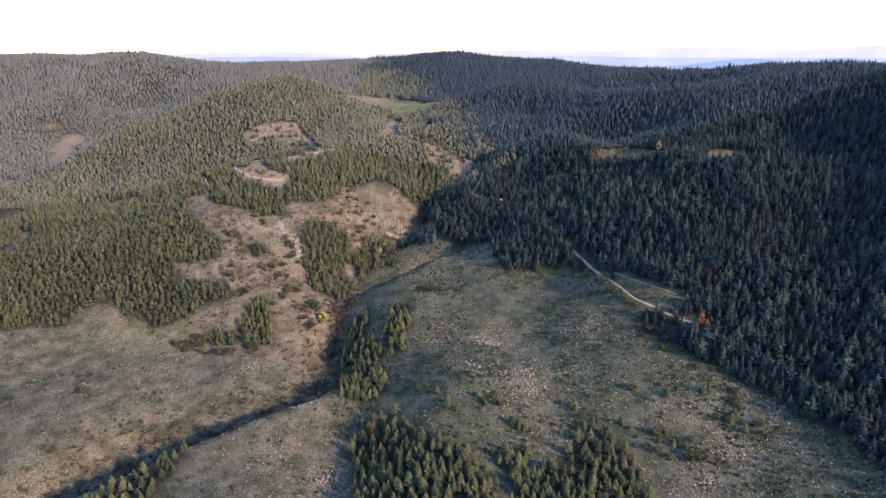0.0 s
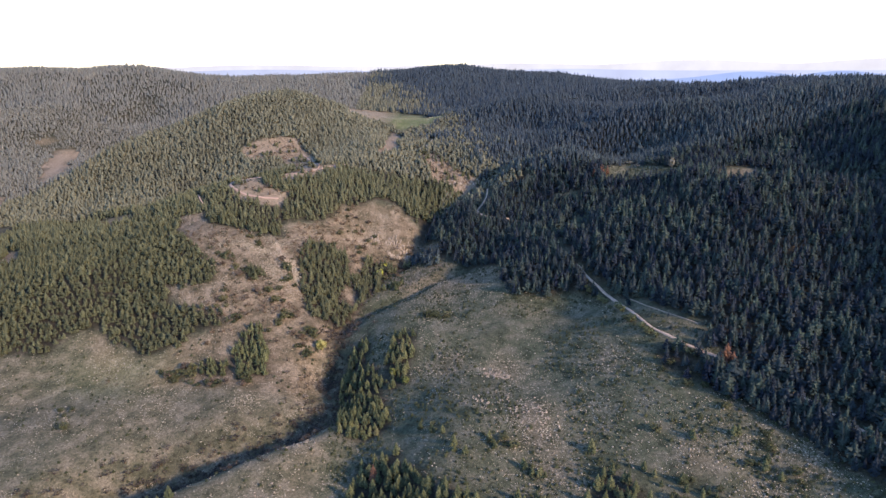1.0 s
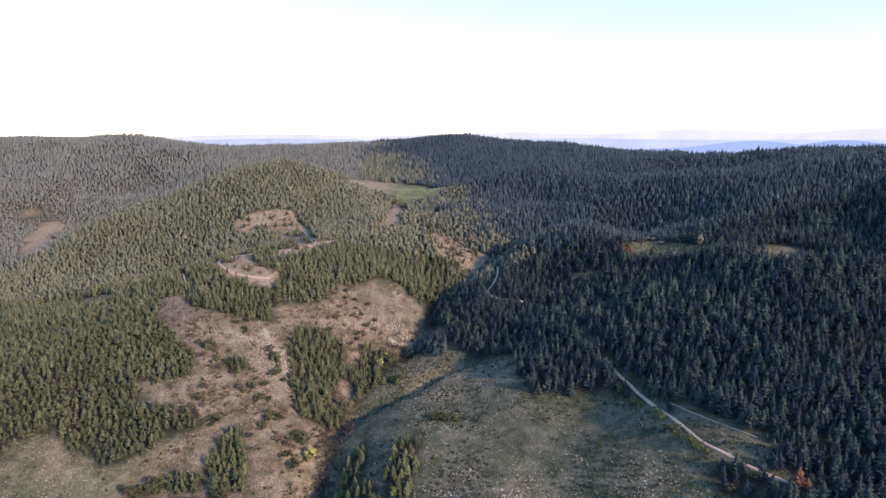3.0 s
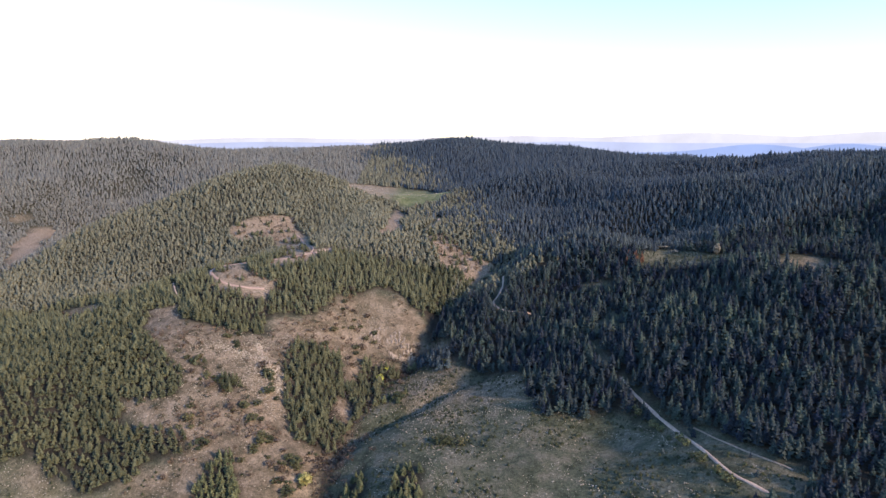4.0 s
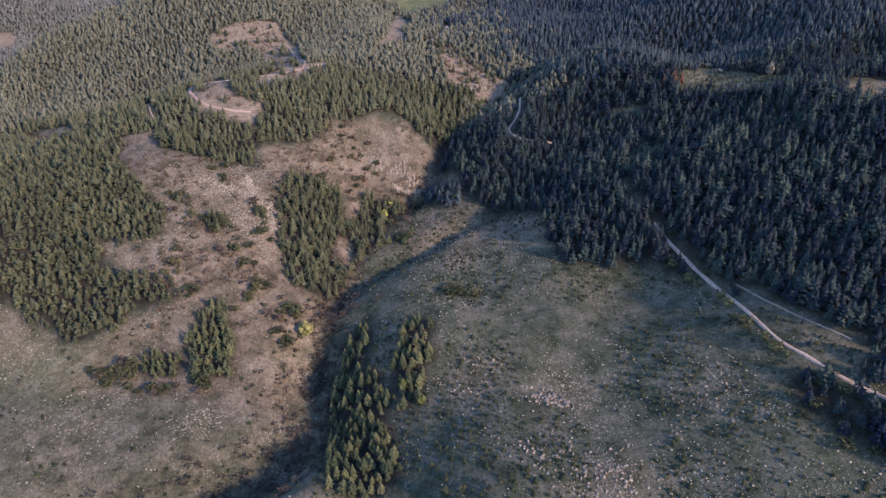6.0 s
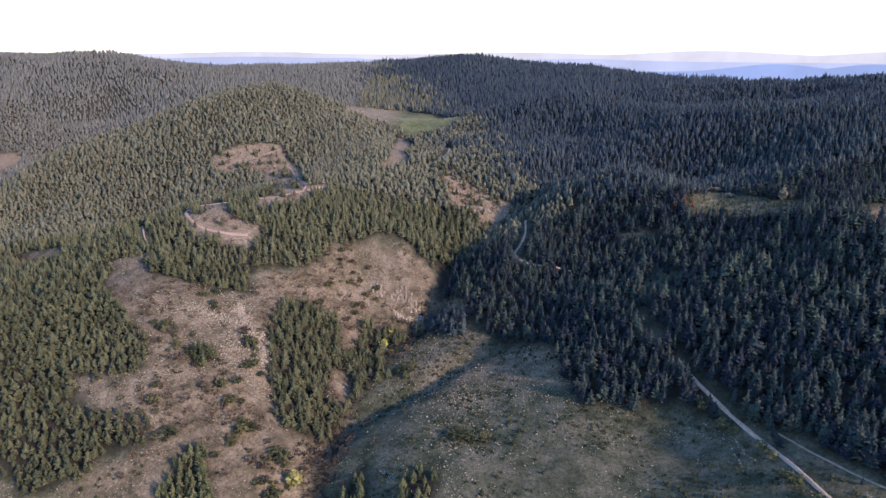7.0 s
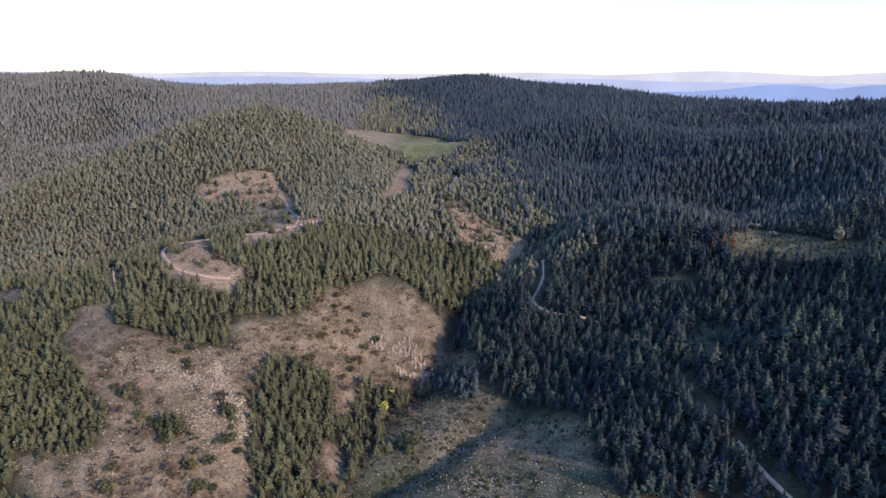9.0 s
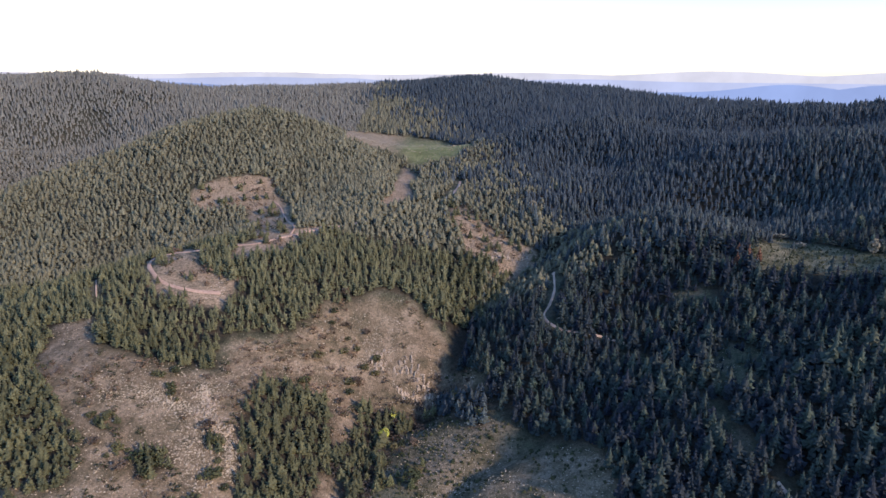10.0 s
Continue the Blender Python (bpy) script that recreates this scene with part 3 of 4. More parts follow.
# ---- dirt roads ----
def smooth_line(points, step=2.5):
    p = np.array(points, float)
    p = np.vstack([2 * p[0] - p[1], p, 2 * p[-1] - p[-2]])
    out = []
    for k in range(1, len(p) - 2):
        n = max(2, int(np.linalg.norm(p[k + 1] - p[k]) / step))
        for t in np.arange(n) / n:
            a, b, c, d = p[k - 1], p[k], p[k + 1], p[k + 2]
            out.append(0.5 * (2 * b + (c - a) * t + (2 * a - 5 * b + 4 * c - d) * t * t + (3 * b - a - 3 * c + d) * t ** 3))
    return np.array(out + [p[-2]])


def road(name, points, width, mat, label):
    line = smooth_line(points)
    way = np.gradient(line, axis=0)
    side = np.stack([-way[:, 1], way[:, 0]], -1) / np.linalg.norm(way, axis=1)[:, None]
    across = np.linspace(-0.5, 0.5, 7)
    crown = np.array([-0.35, 0.16, 0.12, 0.22, 0.12, 0.16, -0.35])   # verges, two wheel ruts, middle ridge
    v = []
    for k, (p, s) in enumerate(zip(line, side)):
        w = width * (1 + 0.30 * (lattice_noise(p[0], p[1], 5, 5) - 0.5) * 2)
        pts = p + across[:, None] * w * s
        z = height(pts[:, 0], pts[:, 1])
        z = np.maximum(z, z.mean() - 0.3) + crown + 0.12
        v.append(np.c_[pts, z])
    n = len(v)
    v = np.concatenate(v)
    i = np.arange(n * 7).reshape(n, 7)
    f = np.stack([i[:-1, :-1], i[:-1, 1:], i[1:, 1:], i[1:, :-1]], -1).reshape(-1, 4)
    ob = new(name, mesh_from(name, v, f, [mat]))
    ob.data.polygons.foreach_set("use_smooth", np.ones(len(f), bool))
    return tagged(ob, label, "road", kind="structure")


road("road_main", ROAD_MAIN, 1.15, DUST, "pale gravel road along the edge of the meadow")
road("road_side", ROAD_SIDE, 0.5, TRACK_DUST, "faint side track beside the gravel road")
road("road_loop", TRACK_LOOP, 1.8, RED_DUST, "reddish dirt road bending round a wooded knoll")
road("road_hill", TRACK_HILL, 1.1, RED_DUST, "narrow dirt track up a bare hillside")
road("road_pass", TRACK_PASS, 2.1, DUST, "pale dirt track climbing over a saddle")
road("road_dark", TRACK_DARK, 1.35, DUST, "pale forest track winding between the pines")
road("road_path", PATH_LEFT, 0.8, DUST, "short pale path among the trees")


# ---- trees ----
def pine_shape(seed, whorls, arms, spread, taper, trunk=3, core=0.55, bare=0.08, droop=(-0.10, 0.30)):
    """A conifer one metre high: a tapered trunk, a narrow ragged core of dense needles, and whorls of boughs
    that grow shorter towards the leader. Vertices, triangles, 1 where needles."""
    r = np.random.RandomState(seed)
    v, f, k = [], [], []

    def tri(a, b, c, needles):
        i = len(v)
        v.extend((a, b, c))
        f.append((i, i + 1, i + 2))
        k.append(needles)

    for s in range(trunk):
        a, b = 6.283 * s / trunk, 6.283 * (s + 1) / trunk
        tri((0.018 * math.cos(a), 0.018 * math.sin(a), -0.06), (0.018 * math.cos(b), 0.018 * math.sin(b), -0.06), (0.0, 0.0, 0.6), 0)
    power, lean = r.uniform(*taper), r.uniform(-0.04, 0.04, 2)
    reach = lambda u: spread * ((1.0 - u ** power) * 0.93 + 0.07)
    spine = lambda h: np.array((lean[0] * h, lean[1] * h, h))
    rings, sides, first = 3 if whorls > 6 else 2 if whorls > 3 else 1, 5 if whorls > 6 else 4, len(v)
    for w in range(rings):
        u, turn = w / rings, r.uniform(0, 6.28)
        for s in range(sides):
            a, h = turn + 6.283 * (s + r.uniform(-0.3, 0.3)) / sides, bare + 0.05 + (0.88 - bare) * u + r.uniform(-0.03, 0.03)
            L = core * reach(u) * r.uniform(0.75, 1.2)
            v.append(tuple(spine(h) + (math.cos(a) * L, math.sin(a) * L, 0)))
    v.append(tuple(spine(r.uniform(0.96, 1.0))))
    for w in range(rings):
        for s in range(sides):
            p, q = first + w * sides + s, first + w * sides + (s + 1) % sides
            if w == rings - 1:
                f.append((p, q, first + rings * sides))
                k.append(1)
            else:
                f.extend(((p, q, q + sides), (p, q + sides, p + sides)))
                k.extend((1, 1))
    for w in range(whorls):
        u = (w + r.uniform(0.2, 0.6)) / whorls
        turn, count = r.uniform(0, 6.28), arms if u < 0.7 else max(3, arms - 2)
        for s in range(count):
            a, h = turn + 6.283 * (s + r.uniform(-0.25, 0.25)) / count, bare + (0.95 - bare) * u + r.uniform(-0.02, 0.02)
            L = reach(u) * r.uniform(0.80, 1.25)
            out, across = np.array((math.cos(a), math.sin(a), 0)), np.array((-math.sin(a), math.cos(a), 0))
            wide, m, o = L * r.uniform(0.26, 0.40) + 0.010, r.uniform(0.55, 0.70), spine(h)
            root, tip = o + out * L * 0.08 + (0, 0, 0.055), o + out * L + (0, 0, -L * r.uniform(*droop))
            side = o + out * L * m - (0, 0, L * r.uniform(0.10, 0.30))
            tri(tuple(root), tuple(side + across * wide), tuple(tip), 1)
            tri(tuple(root), tuple(tip), tuple(side - across * wide), 1)
    return np.array(v), np.array(f), np.array(k)


def broad_shape(seed, clumps, spread=0.42, stems=5):
    """A round-headed tree or shrub one metre high: forked stems and many small leaf clumps."""
    r = np.random.RandomState(seed)
    v, f, k = [], [], []

    def tri(a, b, c, leaf):
        i = len(v)
        v.extend((tuple(a), tuple(b), tuple(c)))
        f.append((i, i + 1, i + 2))
        k.append(leaf)

    for s in range(stems):
        a = 6.283 * s / stems + r.uniform(-0.4, 0.4)
        end = np.array((math.cos(a) * spread * 0.7, math.sin(a) * spread * 0.7, r.uniform(0.55, 0.85)))
        w = np.array((-math.sin(a), math.cos(a), 0)) * 0.022
        tri(-w + (0, 0, -0.06), w + (0, 0, -0.06), end, 0)
        tri(np.array((0, 0, 0.05)), np.array((0.02, 0, -0.06)), end, 0)
    for s in range(clumps):
        d = r.normal(size=3)
        d /= np.linalg.norm(d)
        c = np.array((0, 0, 0.52)) + d * np.array((spread, spread, 0.42)) * r.uniform(0.55, 1.0)
        c[2] = max(c[2], 0.08)
        size = r.uniform(0.11, 0.20)
        u = r.normal(size=(4, 3))
        u /= np.linalg.norm(u, axis=1)[:, None]
        p = c + u * size * np.array((1.1, 1.1, 0.8))
        for a, b, e in ((0, 1, 2), (0, 2, 3), (0, 3, 1), (1, 3, 2)):
            tri(p[a], p[b], p[e], 1)
    return np.array(v), np.array(f), np.array(k)


def planted(shapes, pick, x, y, z, high, wide, turn):
    """The joined mesh arrays of many trees: shapes chosen by pick, each at its place with its height, width and turn."""
    vs, fs, ks, tones, start = [], [], [], [], 0
    tone = np.random.RandomState(len(x)).rand(len(x)) * 0.8 + 0.2 * lattice_noise(x, y, 30, 4)
    for s, (v, f, k) in enumerate(shapes):
        w = np.where(pick == s)[0]
        if not len(w):
            continue
        c, q = np.cos(turn[w])[:, None], np.sin(turn[w])[:, None]
        X = x[w, None] + wide[w, None] * (v[None, :, 0] * c - v[None, :, 1] * q)
        Y = y[w, None] + wide[w, None] * (v[None, :, 0] * q + v[None, :, 1] * c)
        Z = z[w, None] + high[w, None] * v[None, :, 2]
        vs.append(np.stack([X, Y, Z], -1).reshape(-1, 3))
        fs.append((f[None] + (start + len(v) * np.arange(len(w)))[:, None, None]).reshape(-1, 3))
        ks.append(np.tile(k, len(w)))
        tones.append(np.repeat(tone[w], len(v)))
        start += len(v) * len(w)
    return np.concatenate(vs), np.concatenate(fs), np.concatenate(ks), np.concatenate(tones)


RISING = (-0.26, 0.24)     # boughs that turn up at their ends
FULL, SPIRE = (1.4, 2.3), (1.1, 1.7)     # how full the crown is towards its top
PINE_SHAPES = [pine_shape(s, 5, 5, 0.33 + 0.03 * (s % 4), FULL, 3, 0.64, 0.08, RISING) for s in range(9)]
FIR_SHAPES = [pine_shape(10 + s, 6, 5, 0.225 + 0.034 * (s % 4), SPIRE if s % 2 == 0 else FULL, 3, 0.56, 0.08, RISING) for s in range(12)]
MID_PINES = [pine_shape(20 + s, 4, 4, 0.35 + 0.03 * (s % 3), FULL, 0, 0.76, 0.08, RISING) for s in range(8)]
MID_FIRS = [pine_shape(30 + s, 4, 4, 0.225 + 0.03 * (s % 3), FULL, 0, 0.64, 0.08, RISING) for s in range(8)]
FAR_SHAPES = [pine_shape(40 + s, 2, 3, 0.24 + 0.03 * (s % 2), SPIRE, 0, 0.75) for s in range(6)]


def scattered(lo_x, hi_x, lo_y, hi_y, step, seed):
    r = np.random.RandomState(seed)
    x, y = np.meshgrid(np.arange(lo_x, hi_x, step), np.arange(lo_y, hi_y, step))
    x = x + r.uniform(-0.46, 0.46, x.shape) * step
    y = y + r.uniform(-0.46, 0.46, y.shape) * step
    return x.ravel(), y.ravel(), r


def forest(name, label, lo_x, hi_x, lo_y, hi_y, step, shapes, seed, keep, needles, tall=(5.8, 8.8)):
    x, y, r = scattered(lo_x, hi_x, lo_y, hi_y, step, seed)
    ok = keep(x, y)
    x, y = x[ok], y[ok]
    ok = ~open_ground(x, y)
    ok &= r.rand(len(x)) < 0.84 + 0.4 * lattice_noise(x, y, 34, 6)
    x, y = x[ok], y[ok]
    high = r.uniform(*tall, len(x)) * (0.74 + 0.5 * lattice_noise(x, y, 24, 8)) * (0.86 + 0.45 * r.rand(len(x)) ** 3)
    wide = high * r.uniform(0.85, 1.2, len(x))
    v, f, k, tone = planted(shapes, r.randint(0, len(shapes), len(x)), x, y, height(x, y), high, wide, r.uniform(0, 6.28, len(x)))
    ob = new(name, mesh_from(name, v, f, [BARK, needles], k, (("tone", tone),)))
    return tagged(ob, label, "forest", kind="stuff")


def in_view_fan(x, y):
    """The fan of land before the skyline; nothing is seen behind the crests."""
    crest = np.interp(x, [-800, -560, -380, -260, -80, 40, 160, 220, 280, 340, 400], [980, 1010, 1050, 1100, 1130, 1120, 1030, 940, 800, 680, 560])
    return (np.abs(x + 8) < 0.70 * y + 40) & (y < crest)


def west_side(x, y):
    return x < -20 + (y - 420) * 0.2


def ragged(x, y, width):
    return (lattice_noise(x, y, 45, 12) - 0.5) * width + (lattice_noise(x, y, 6, 13) - 0.5) * width * 0.7


def high_west(x, y):
    return x + ragged(x, y, 60) + (lattice_noise(x, y, 2.2, 16) - 0.5) * 90 < 30 - (y - 560) * 0.25


def hazed_pines(x, y):
    """True on the hill behind the western dome, whose finer pines have haze in their colour."""
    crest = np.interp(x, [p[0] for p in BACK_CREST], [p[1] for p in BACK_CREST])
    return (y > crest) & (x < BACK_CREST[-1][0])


def low_west(x, y):
    return (x < -115) & (y < 405 - (x + 115) * 0.25)


forest("pine_forest", "dense olive-green young pines on the lower western slope", -330, -20, 190, 520, 2.55, PINE_SHAPES, 1,
       lambda x, y: in_view_fan(x, y) & west_side(x, y) & low_west(x, y), NEAR_PINE, (3.3, 5.2))
forest("pine_forest", "dense green pine forest above the brown slope", -330, -20, 190, 520, 2.6, FIR_SHAPES, 8,
       lambda x, y: in_view_fan(x, y) & west_side(x, y) & ~low_west(x, y) & (y + ragged(x, y, 60) < 450), NEAR_PINE, (4.0, 6.6))
forest("pine_forest", "olive-green pine forest round the dirt road", -330, -20, 190, 520, 2.6, FIR_SHAPES, 8,
       lambda x, y: in_view_fan(x, y) & west_side(x, y) & ~low_west(x, y) & (y + ragged(x, y, 60) >= 450), UPPER_PINE, (4.0, 6.4))
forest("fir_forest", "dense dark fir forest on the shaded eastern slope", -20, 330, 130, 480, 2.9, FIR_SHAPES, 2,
       lambda x, y: in_view_fan(x, y) & ~west_side(x, y), SHADE_FIR, (4.4, 9.2))
forest("pine_forest", "pine forest on the hill behind the western dome, greyed as by haze", -520, 420, 480, 760, 2.4, MID_PINES, 3,
       lambda x, y: in_view_fan(x, y) & ~((y < 520) & west_side(x, y)) & high_west(x, y) & hazed_pines(x, y), HAZE_PINE, (3.0, 4.3))
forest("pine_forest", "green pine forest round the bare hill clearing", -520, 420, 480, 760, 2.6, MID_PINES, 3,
       lambda x, y: in_view_fan(x, y) & ~((y < 520) & west_side(x, y)) & high_west(x, y) & ~hazed_pines(x, y), PINE, (3.5, 5.2))
forest("fir_forest", "fir forest on the ridge above the valley, blued as by haze", -520, 420, 480, 760, 2.5, MID_FIRS, 6,
       lambda x, y: in_view_fan(x, y) & ~((y < 520) & west_side(x, y)) & ~high_west(x, y) & (y + ragged(x, y, 90) < 580), MID_HAZE_FIR, (4.2, 7.0))
forest("fir_forest", "fir forest on the upper ridge, blue-grey as by haze", -520, 420, 480, 760, 2.65, MID_FIRS, 9,
       lambda x, y: in_view_fan(x, y) & ~high_west(x, y) & (y + ragged(x, y, 90) >= 580), HIGH_HAZE_FIR, (4.4, 6.8))
forest("pine_forest", "far pines on the high western hill, haze in their grey colour", -860, 420, 760, 1150, 3.2, FAR_SHAPES, 17,
       lambda x, y: in_view_fan(x, y) & high_west(x, y) & hazed_pines(x, y), HAZE_PINE, (4.0, 6.2))
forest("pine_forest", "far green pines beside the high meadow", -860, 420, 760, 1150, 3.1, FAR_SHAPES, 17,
       lambda x, y: in_view_fan(x, y) & high_west(x, y) & ~hazed_pines(x, y), PINE, (4.8, 7.4))
forest("fir_forest", "far fir forest below the summit ridge, haze in its colour", -860, 420, 760, 1150, 3.2, FAR_SHAPES, 7,
       lambda x, y: in_view_fan(x, y) & ~high_west(x, y), HIGH_HAZE_FIR, (5.4, 8.4))
# unseen trees added on the crest east of the meadow, to shade the valley
forest("fir_forest", "unseen firs added on the eastern crest to shade the valley", 290, 400, 40, 480, 6.5, FAR_SHAPES, 5,
       lambda x, y: ~in_view_fan(x, y), SHADE_FIR)


# ---- groves on open ground ----
def grove(name, label, places, tall, seed, step=3.0, density=0.95, shapes=FIR_SHAPES, needles=NEAR_PINE):
    x, y, r = scattered(-340, 260, 150, 700, step, seed)
    ok = np.zeros(len(x), bool)
    for key in places:
        ok |= inside(COPSES.get(key) or CLEARINGS[key], x, y)
    for line in ROADS:
        ok &= line_distance(line, x, y) > 1.6
    ok &= (r.rand(len(x)) < density) & ~inside(CLEARINGS["strip"], x, y) & ~inside(CLEARINGS["strip_low"], x, y)
    x, y = x[ok], y[ok]
    high = r.uniform(*tall, len(x))
    v, f, k, tone = planted(shapes, r.randint(0, len(shapes), len(x)), x, y, height(x, y), high, high * r.uniform(0.9, 1.3, len(x)), r.uniform(0, 6.28, len(x)))
    return tagged(new(name, mesh_from(name, v, f, [BARK, needles], k, (("tone", tone),))), label, "grove", kind="stuff")


grove("pine_grove", "grove of green pines on the brown slope", ["grove"], (3.6, 7.0), 11, 2.7)
grove("pine_grove", "low thicket of dark pines in the grass", ["thicket"], (2.6, 4.6), 12, 2.3, 0.95, FIR_SHAPES, COPSE_PINE)
grove("pine_grove", "stand of pines below the bare slope", ["stand"], (3.6, 6.4), 13, 2.7, 0.95, FIR_SHAPES, COPSE_PINE)
grove("pine_grove", "clump of young pines on the stony brown slope", ["clump_a"], (3.4, 5.6), 15, 2.8)
grove("pine_grove", "small clump of bushy pines on the bare slope", ["clump_b", "clump_c", "clump_d"], (2.4, 4.2), 16, 2.4)
# pines given blue-dark fir needles, so the colour carries the hollow's shade
grove("pine_grove", "young pines in the hollow, shade put into their needle colour", ["shade_trees"], (4.2, 6.8), 14, 2.7, 0.85, FIR_SHAPES, MID_HAZE_FIR)
grove("fir_grove", "dark firs between the meadow and the gravel road", ["roadside"], (5.6, 9.0), 18, 3.2, 0.95, FIR_SHAPES, SHADE_FIR)
grove("fir_grove", "tall dark firs that hide the gravel road", ["roadside_far"], (6.4, 9.2), 24, 2.9, 0.85, FIR_SHAPES, SHADE_FIR)
grove("fir_grove", "small firs at the meadow's edge below the road", ["roadside_low"], (4.0, 6.6), 19, 3.6, 0.8, FIR_SHAPES, SHADE_FIR)


grove("pine_grove", "scattered young pines on the bare hilltop", ["hill_clearing"], (2.4, 5.2), 26, 3.0, 0.12, MID_PINES)
grove("pine_grove", "scattered pines among the scree", ["scree"], (2.4, 5.6), 27, 3.0, 0.34, FIR_SHAPES)
grove("pine_grove", "dark pines at the foot of the scree", ["scree_low"], (5.0, 8.0), 28, 3.2, 0.9, FIR_SHAPES)
grove("pine_grove", "young pines inside the road's bend", ["loop"], (2.5, 5.0), 29, 3.0, 0.10, FIR_SHAPES)
grove("fir_grove", "small firs on the verge between road and track", ["verge"], (1.6, 4.2), 33, 2.6, 0.22, FIR_SHAPES, SHADE_FIR)
grove("fir_grove", "low young firs in the forest glades", ["glade_a", "glade_b"], (2.2, 4.4), 34, 2.6, 0.62, FIR_SHAPES, SHADE_FIR)
grove("fir_grove", "single firs on the grassy ridge clearing", ["right_clearing", "right_strip"], (3.0, 6.0), 30, 3.4, 0.05, MID_FIRS, MID_HAZE_FIR)


# ---- single trees ----
def part(name, mesh, parent, label=""):
    ob = new(name, mesh)
    ob.parent = parent
    return tagged(ob, label) if label else ob


def split_shape(name, shape, leaf_material):
    v, f, k = shape
    out = []
    for flag, mat in ((0, BARK), (1, leaf_material)):
        w = f[k == flag]
        used, inv = np.unique(w, return_inverse=True)
        out.append(mesh_from(name, v[used], inv.reshape(-1, 3), [mat]))
    return out


def at(x, y, high, wide, turn):
    z = float(height(x, y))
    return Matrix.Translation((float(x), float(y), z)) @ Matrix.Rotation(float(turn), 4, 'Z') @ Matrix.Diagonal((float(wide), float(wide), float(high), 1.0))


class Kind:
    """A sort of tree: the first one is built with its parts, the others are copies of it."""

    def __init__(self, name, shapes, leaf_material, label, category, group="", crown="crown"):
        self.name, self.label, self.category, self.group, self.crown = name, label, category, group, crown
        self.meshes = [split_shape(name, s, leaf_material) for s in shapes]
        self.first = [None] * len(shapes)

    def put(self, n, m):
        n = n % len(self.meshes)
        if self.first[n] is None:
            ob = new(self.name)
            ob.empty_display_size = 0.2
            part("trunk", self.meshes[n][0], ob)
            part(self.crown, self.meshes[n][1], ob)
            tagged(ob, self.label, self.category, self.group)
            ob.matrix_basis = m
            self.first[n] = ob
            return ob
        first = self.first[n]
        keep = first.matrix_basis.copy()
        first.matrix_basis = Matrix.Identity(4)
        made = copy_thing(first, m)
        made.matrix_basis = m
        first.matrix_basis = keep
        return made


FINE_SHAPES = [pine_shape(80 + s, 10, 7, 0.225 + 0.028 * (s % 4), (1.2, 2.0), 5, 0.52, 0.08, RISING) for s in range(10)]


def stand_of_trees(kind, place, tall, seed, step, most, bare_share=0.16):
    x, y, r = scattered(-340, 200, 150, 460, step, seed)
    ok = inside(COPSES[place], x, y) & (r.rand(len(x)) < 0.92) & (lattice_noise(x, y, 11, seed) + 0.25 * r.rand(len(x)) > bare_share)
    ok &= (line_distance(GAP, x, y) > 2.4) & (line_distance(GAP_SIDE, x, y) > 1.6)
    x, y = x[ok], y[ok]
    order = np.argsort(y)
    x, y = x[order], y[order]
    rest_x, rest_y = x[most:], y[most:]
    if len(rest_x):
        high = r.uniform(*tall, len(rest_x))
        v, f, k, tone = planted(FINE_SHAPES, r.randint(0, len(FINE_SHAPES), len(rest_x)), rest_x, rest_y, height(rest_x, rest_y), high, high * r.uniform(0.9, 1.25, len(rest_x)), r.uniform(0, 6.28, len(rest_x)))
        tagged(new("pine_grove", mesh_from("pine_grove", v, f, [BARK, COPSE_PINE], k, (("tone", tone),))), "grove of young pines on open ground", "grove", kind="stuff")
    for k in range(min(most, len(x))):
        h = r.uniform(*tall)
        kind.put(r.randint(0, 99), at(x[k], y[k], h, h * r.uniform(0.9, 1.25), r.uniform(0, 6.28)))


stand_of_trees(Kind("pine_tree", FINE_SHAPES, PINE_ONE, "green pine tree in a small wood on the meadow", "tree", "pines at the meadow's foot"), "near", (3.0, 6.4), 21, 2.9, 140, 0.20)
gully_pine = Kind("pine_tree", FINE_SHAPES, PINE_ONE, "dark pine tree beside the dry stream gully", "tree", "pines along the gully")
stand_of_trees(gully_pine, "creek", (2.6, 6.2), 22, 2.7, 75, 0.26)
stand_of_trees(gully_pine, "creek_east", (3.0, 6.2), 35, 2.8, 40, 0.12)
stand_of_trees(Kind("pine_tree", FINE_SHAPES, PINE_ONE, "small pine tree on the gully's stony edge", "tree", "pines at the gully's mouth"), "gully_low", (3.6, 5.6), 23, 3.8, 22)

lone = Kind("pine_tree", FINE_SHAPES, PINE_ONE, "small green pine standing alone on the stony meadow", "tree", "single pines on the meadow")
rl = np.random.RandomState(25)
for k, (x, y) in enumerate(TRAIL):
    for _ in range(rl.randint(1, 3)):
        h = rl.uniform(2.4, 5.0)
        lone.put(rl.randint(0, 99), at(x + rl.normal(0, 1.6), y + rl.normal(0, 1.6), h, h * rl.uniform(1.0, 1.4), rl.uniform(0, 6.28)))

SPOT = [SPECIAL[k] for k in range(len(SPECIAL))]
ROUND_SHAPES = [broad_shape(100 + s, 150, 0.46) for s in range(3)]
yellow = Kind("leafy_tree", ROUND_SHAPES, SPRING, "round yellow-green tree in first spring leaf", "tree")
yellow.put(1, at(*SPOT[1], 4.8, 4.2, 1.3))
yellow.put(2, at(SPOT[1][0] + 2.5, SPOT[1][1] + 11, 3.6, 3.2, 0.4))
straw = Kind("leafy_tree", ROUND_SHAPES, STRAW_LEAF, "round straw-yellow tree in first leaf above the gully", "tree")
straw.put(0, at(SPOT[0][0] - 2, SPOT[0][1] + 6, 6.2, 5.6, 0.3))
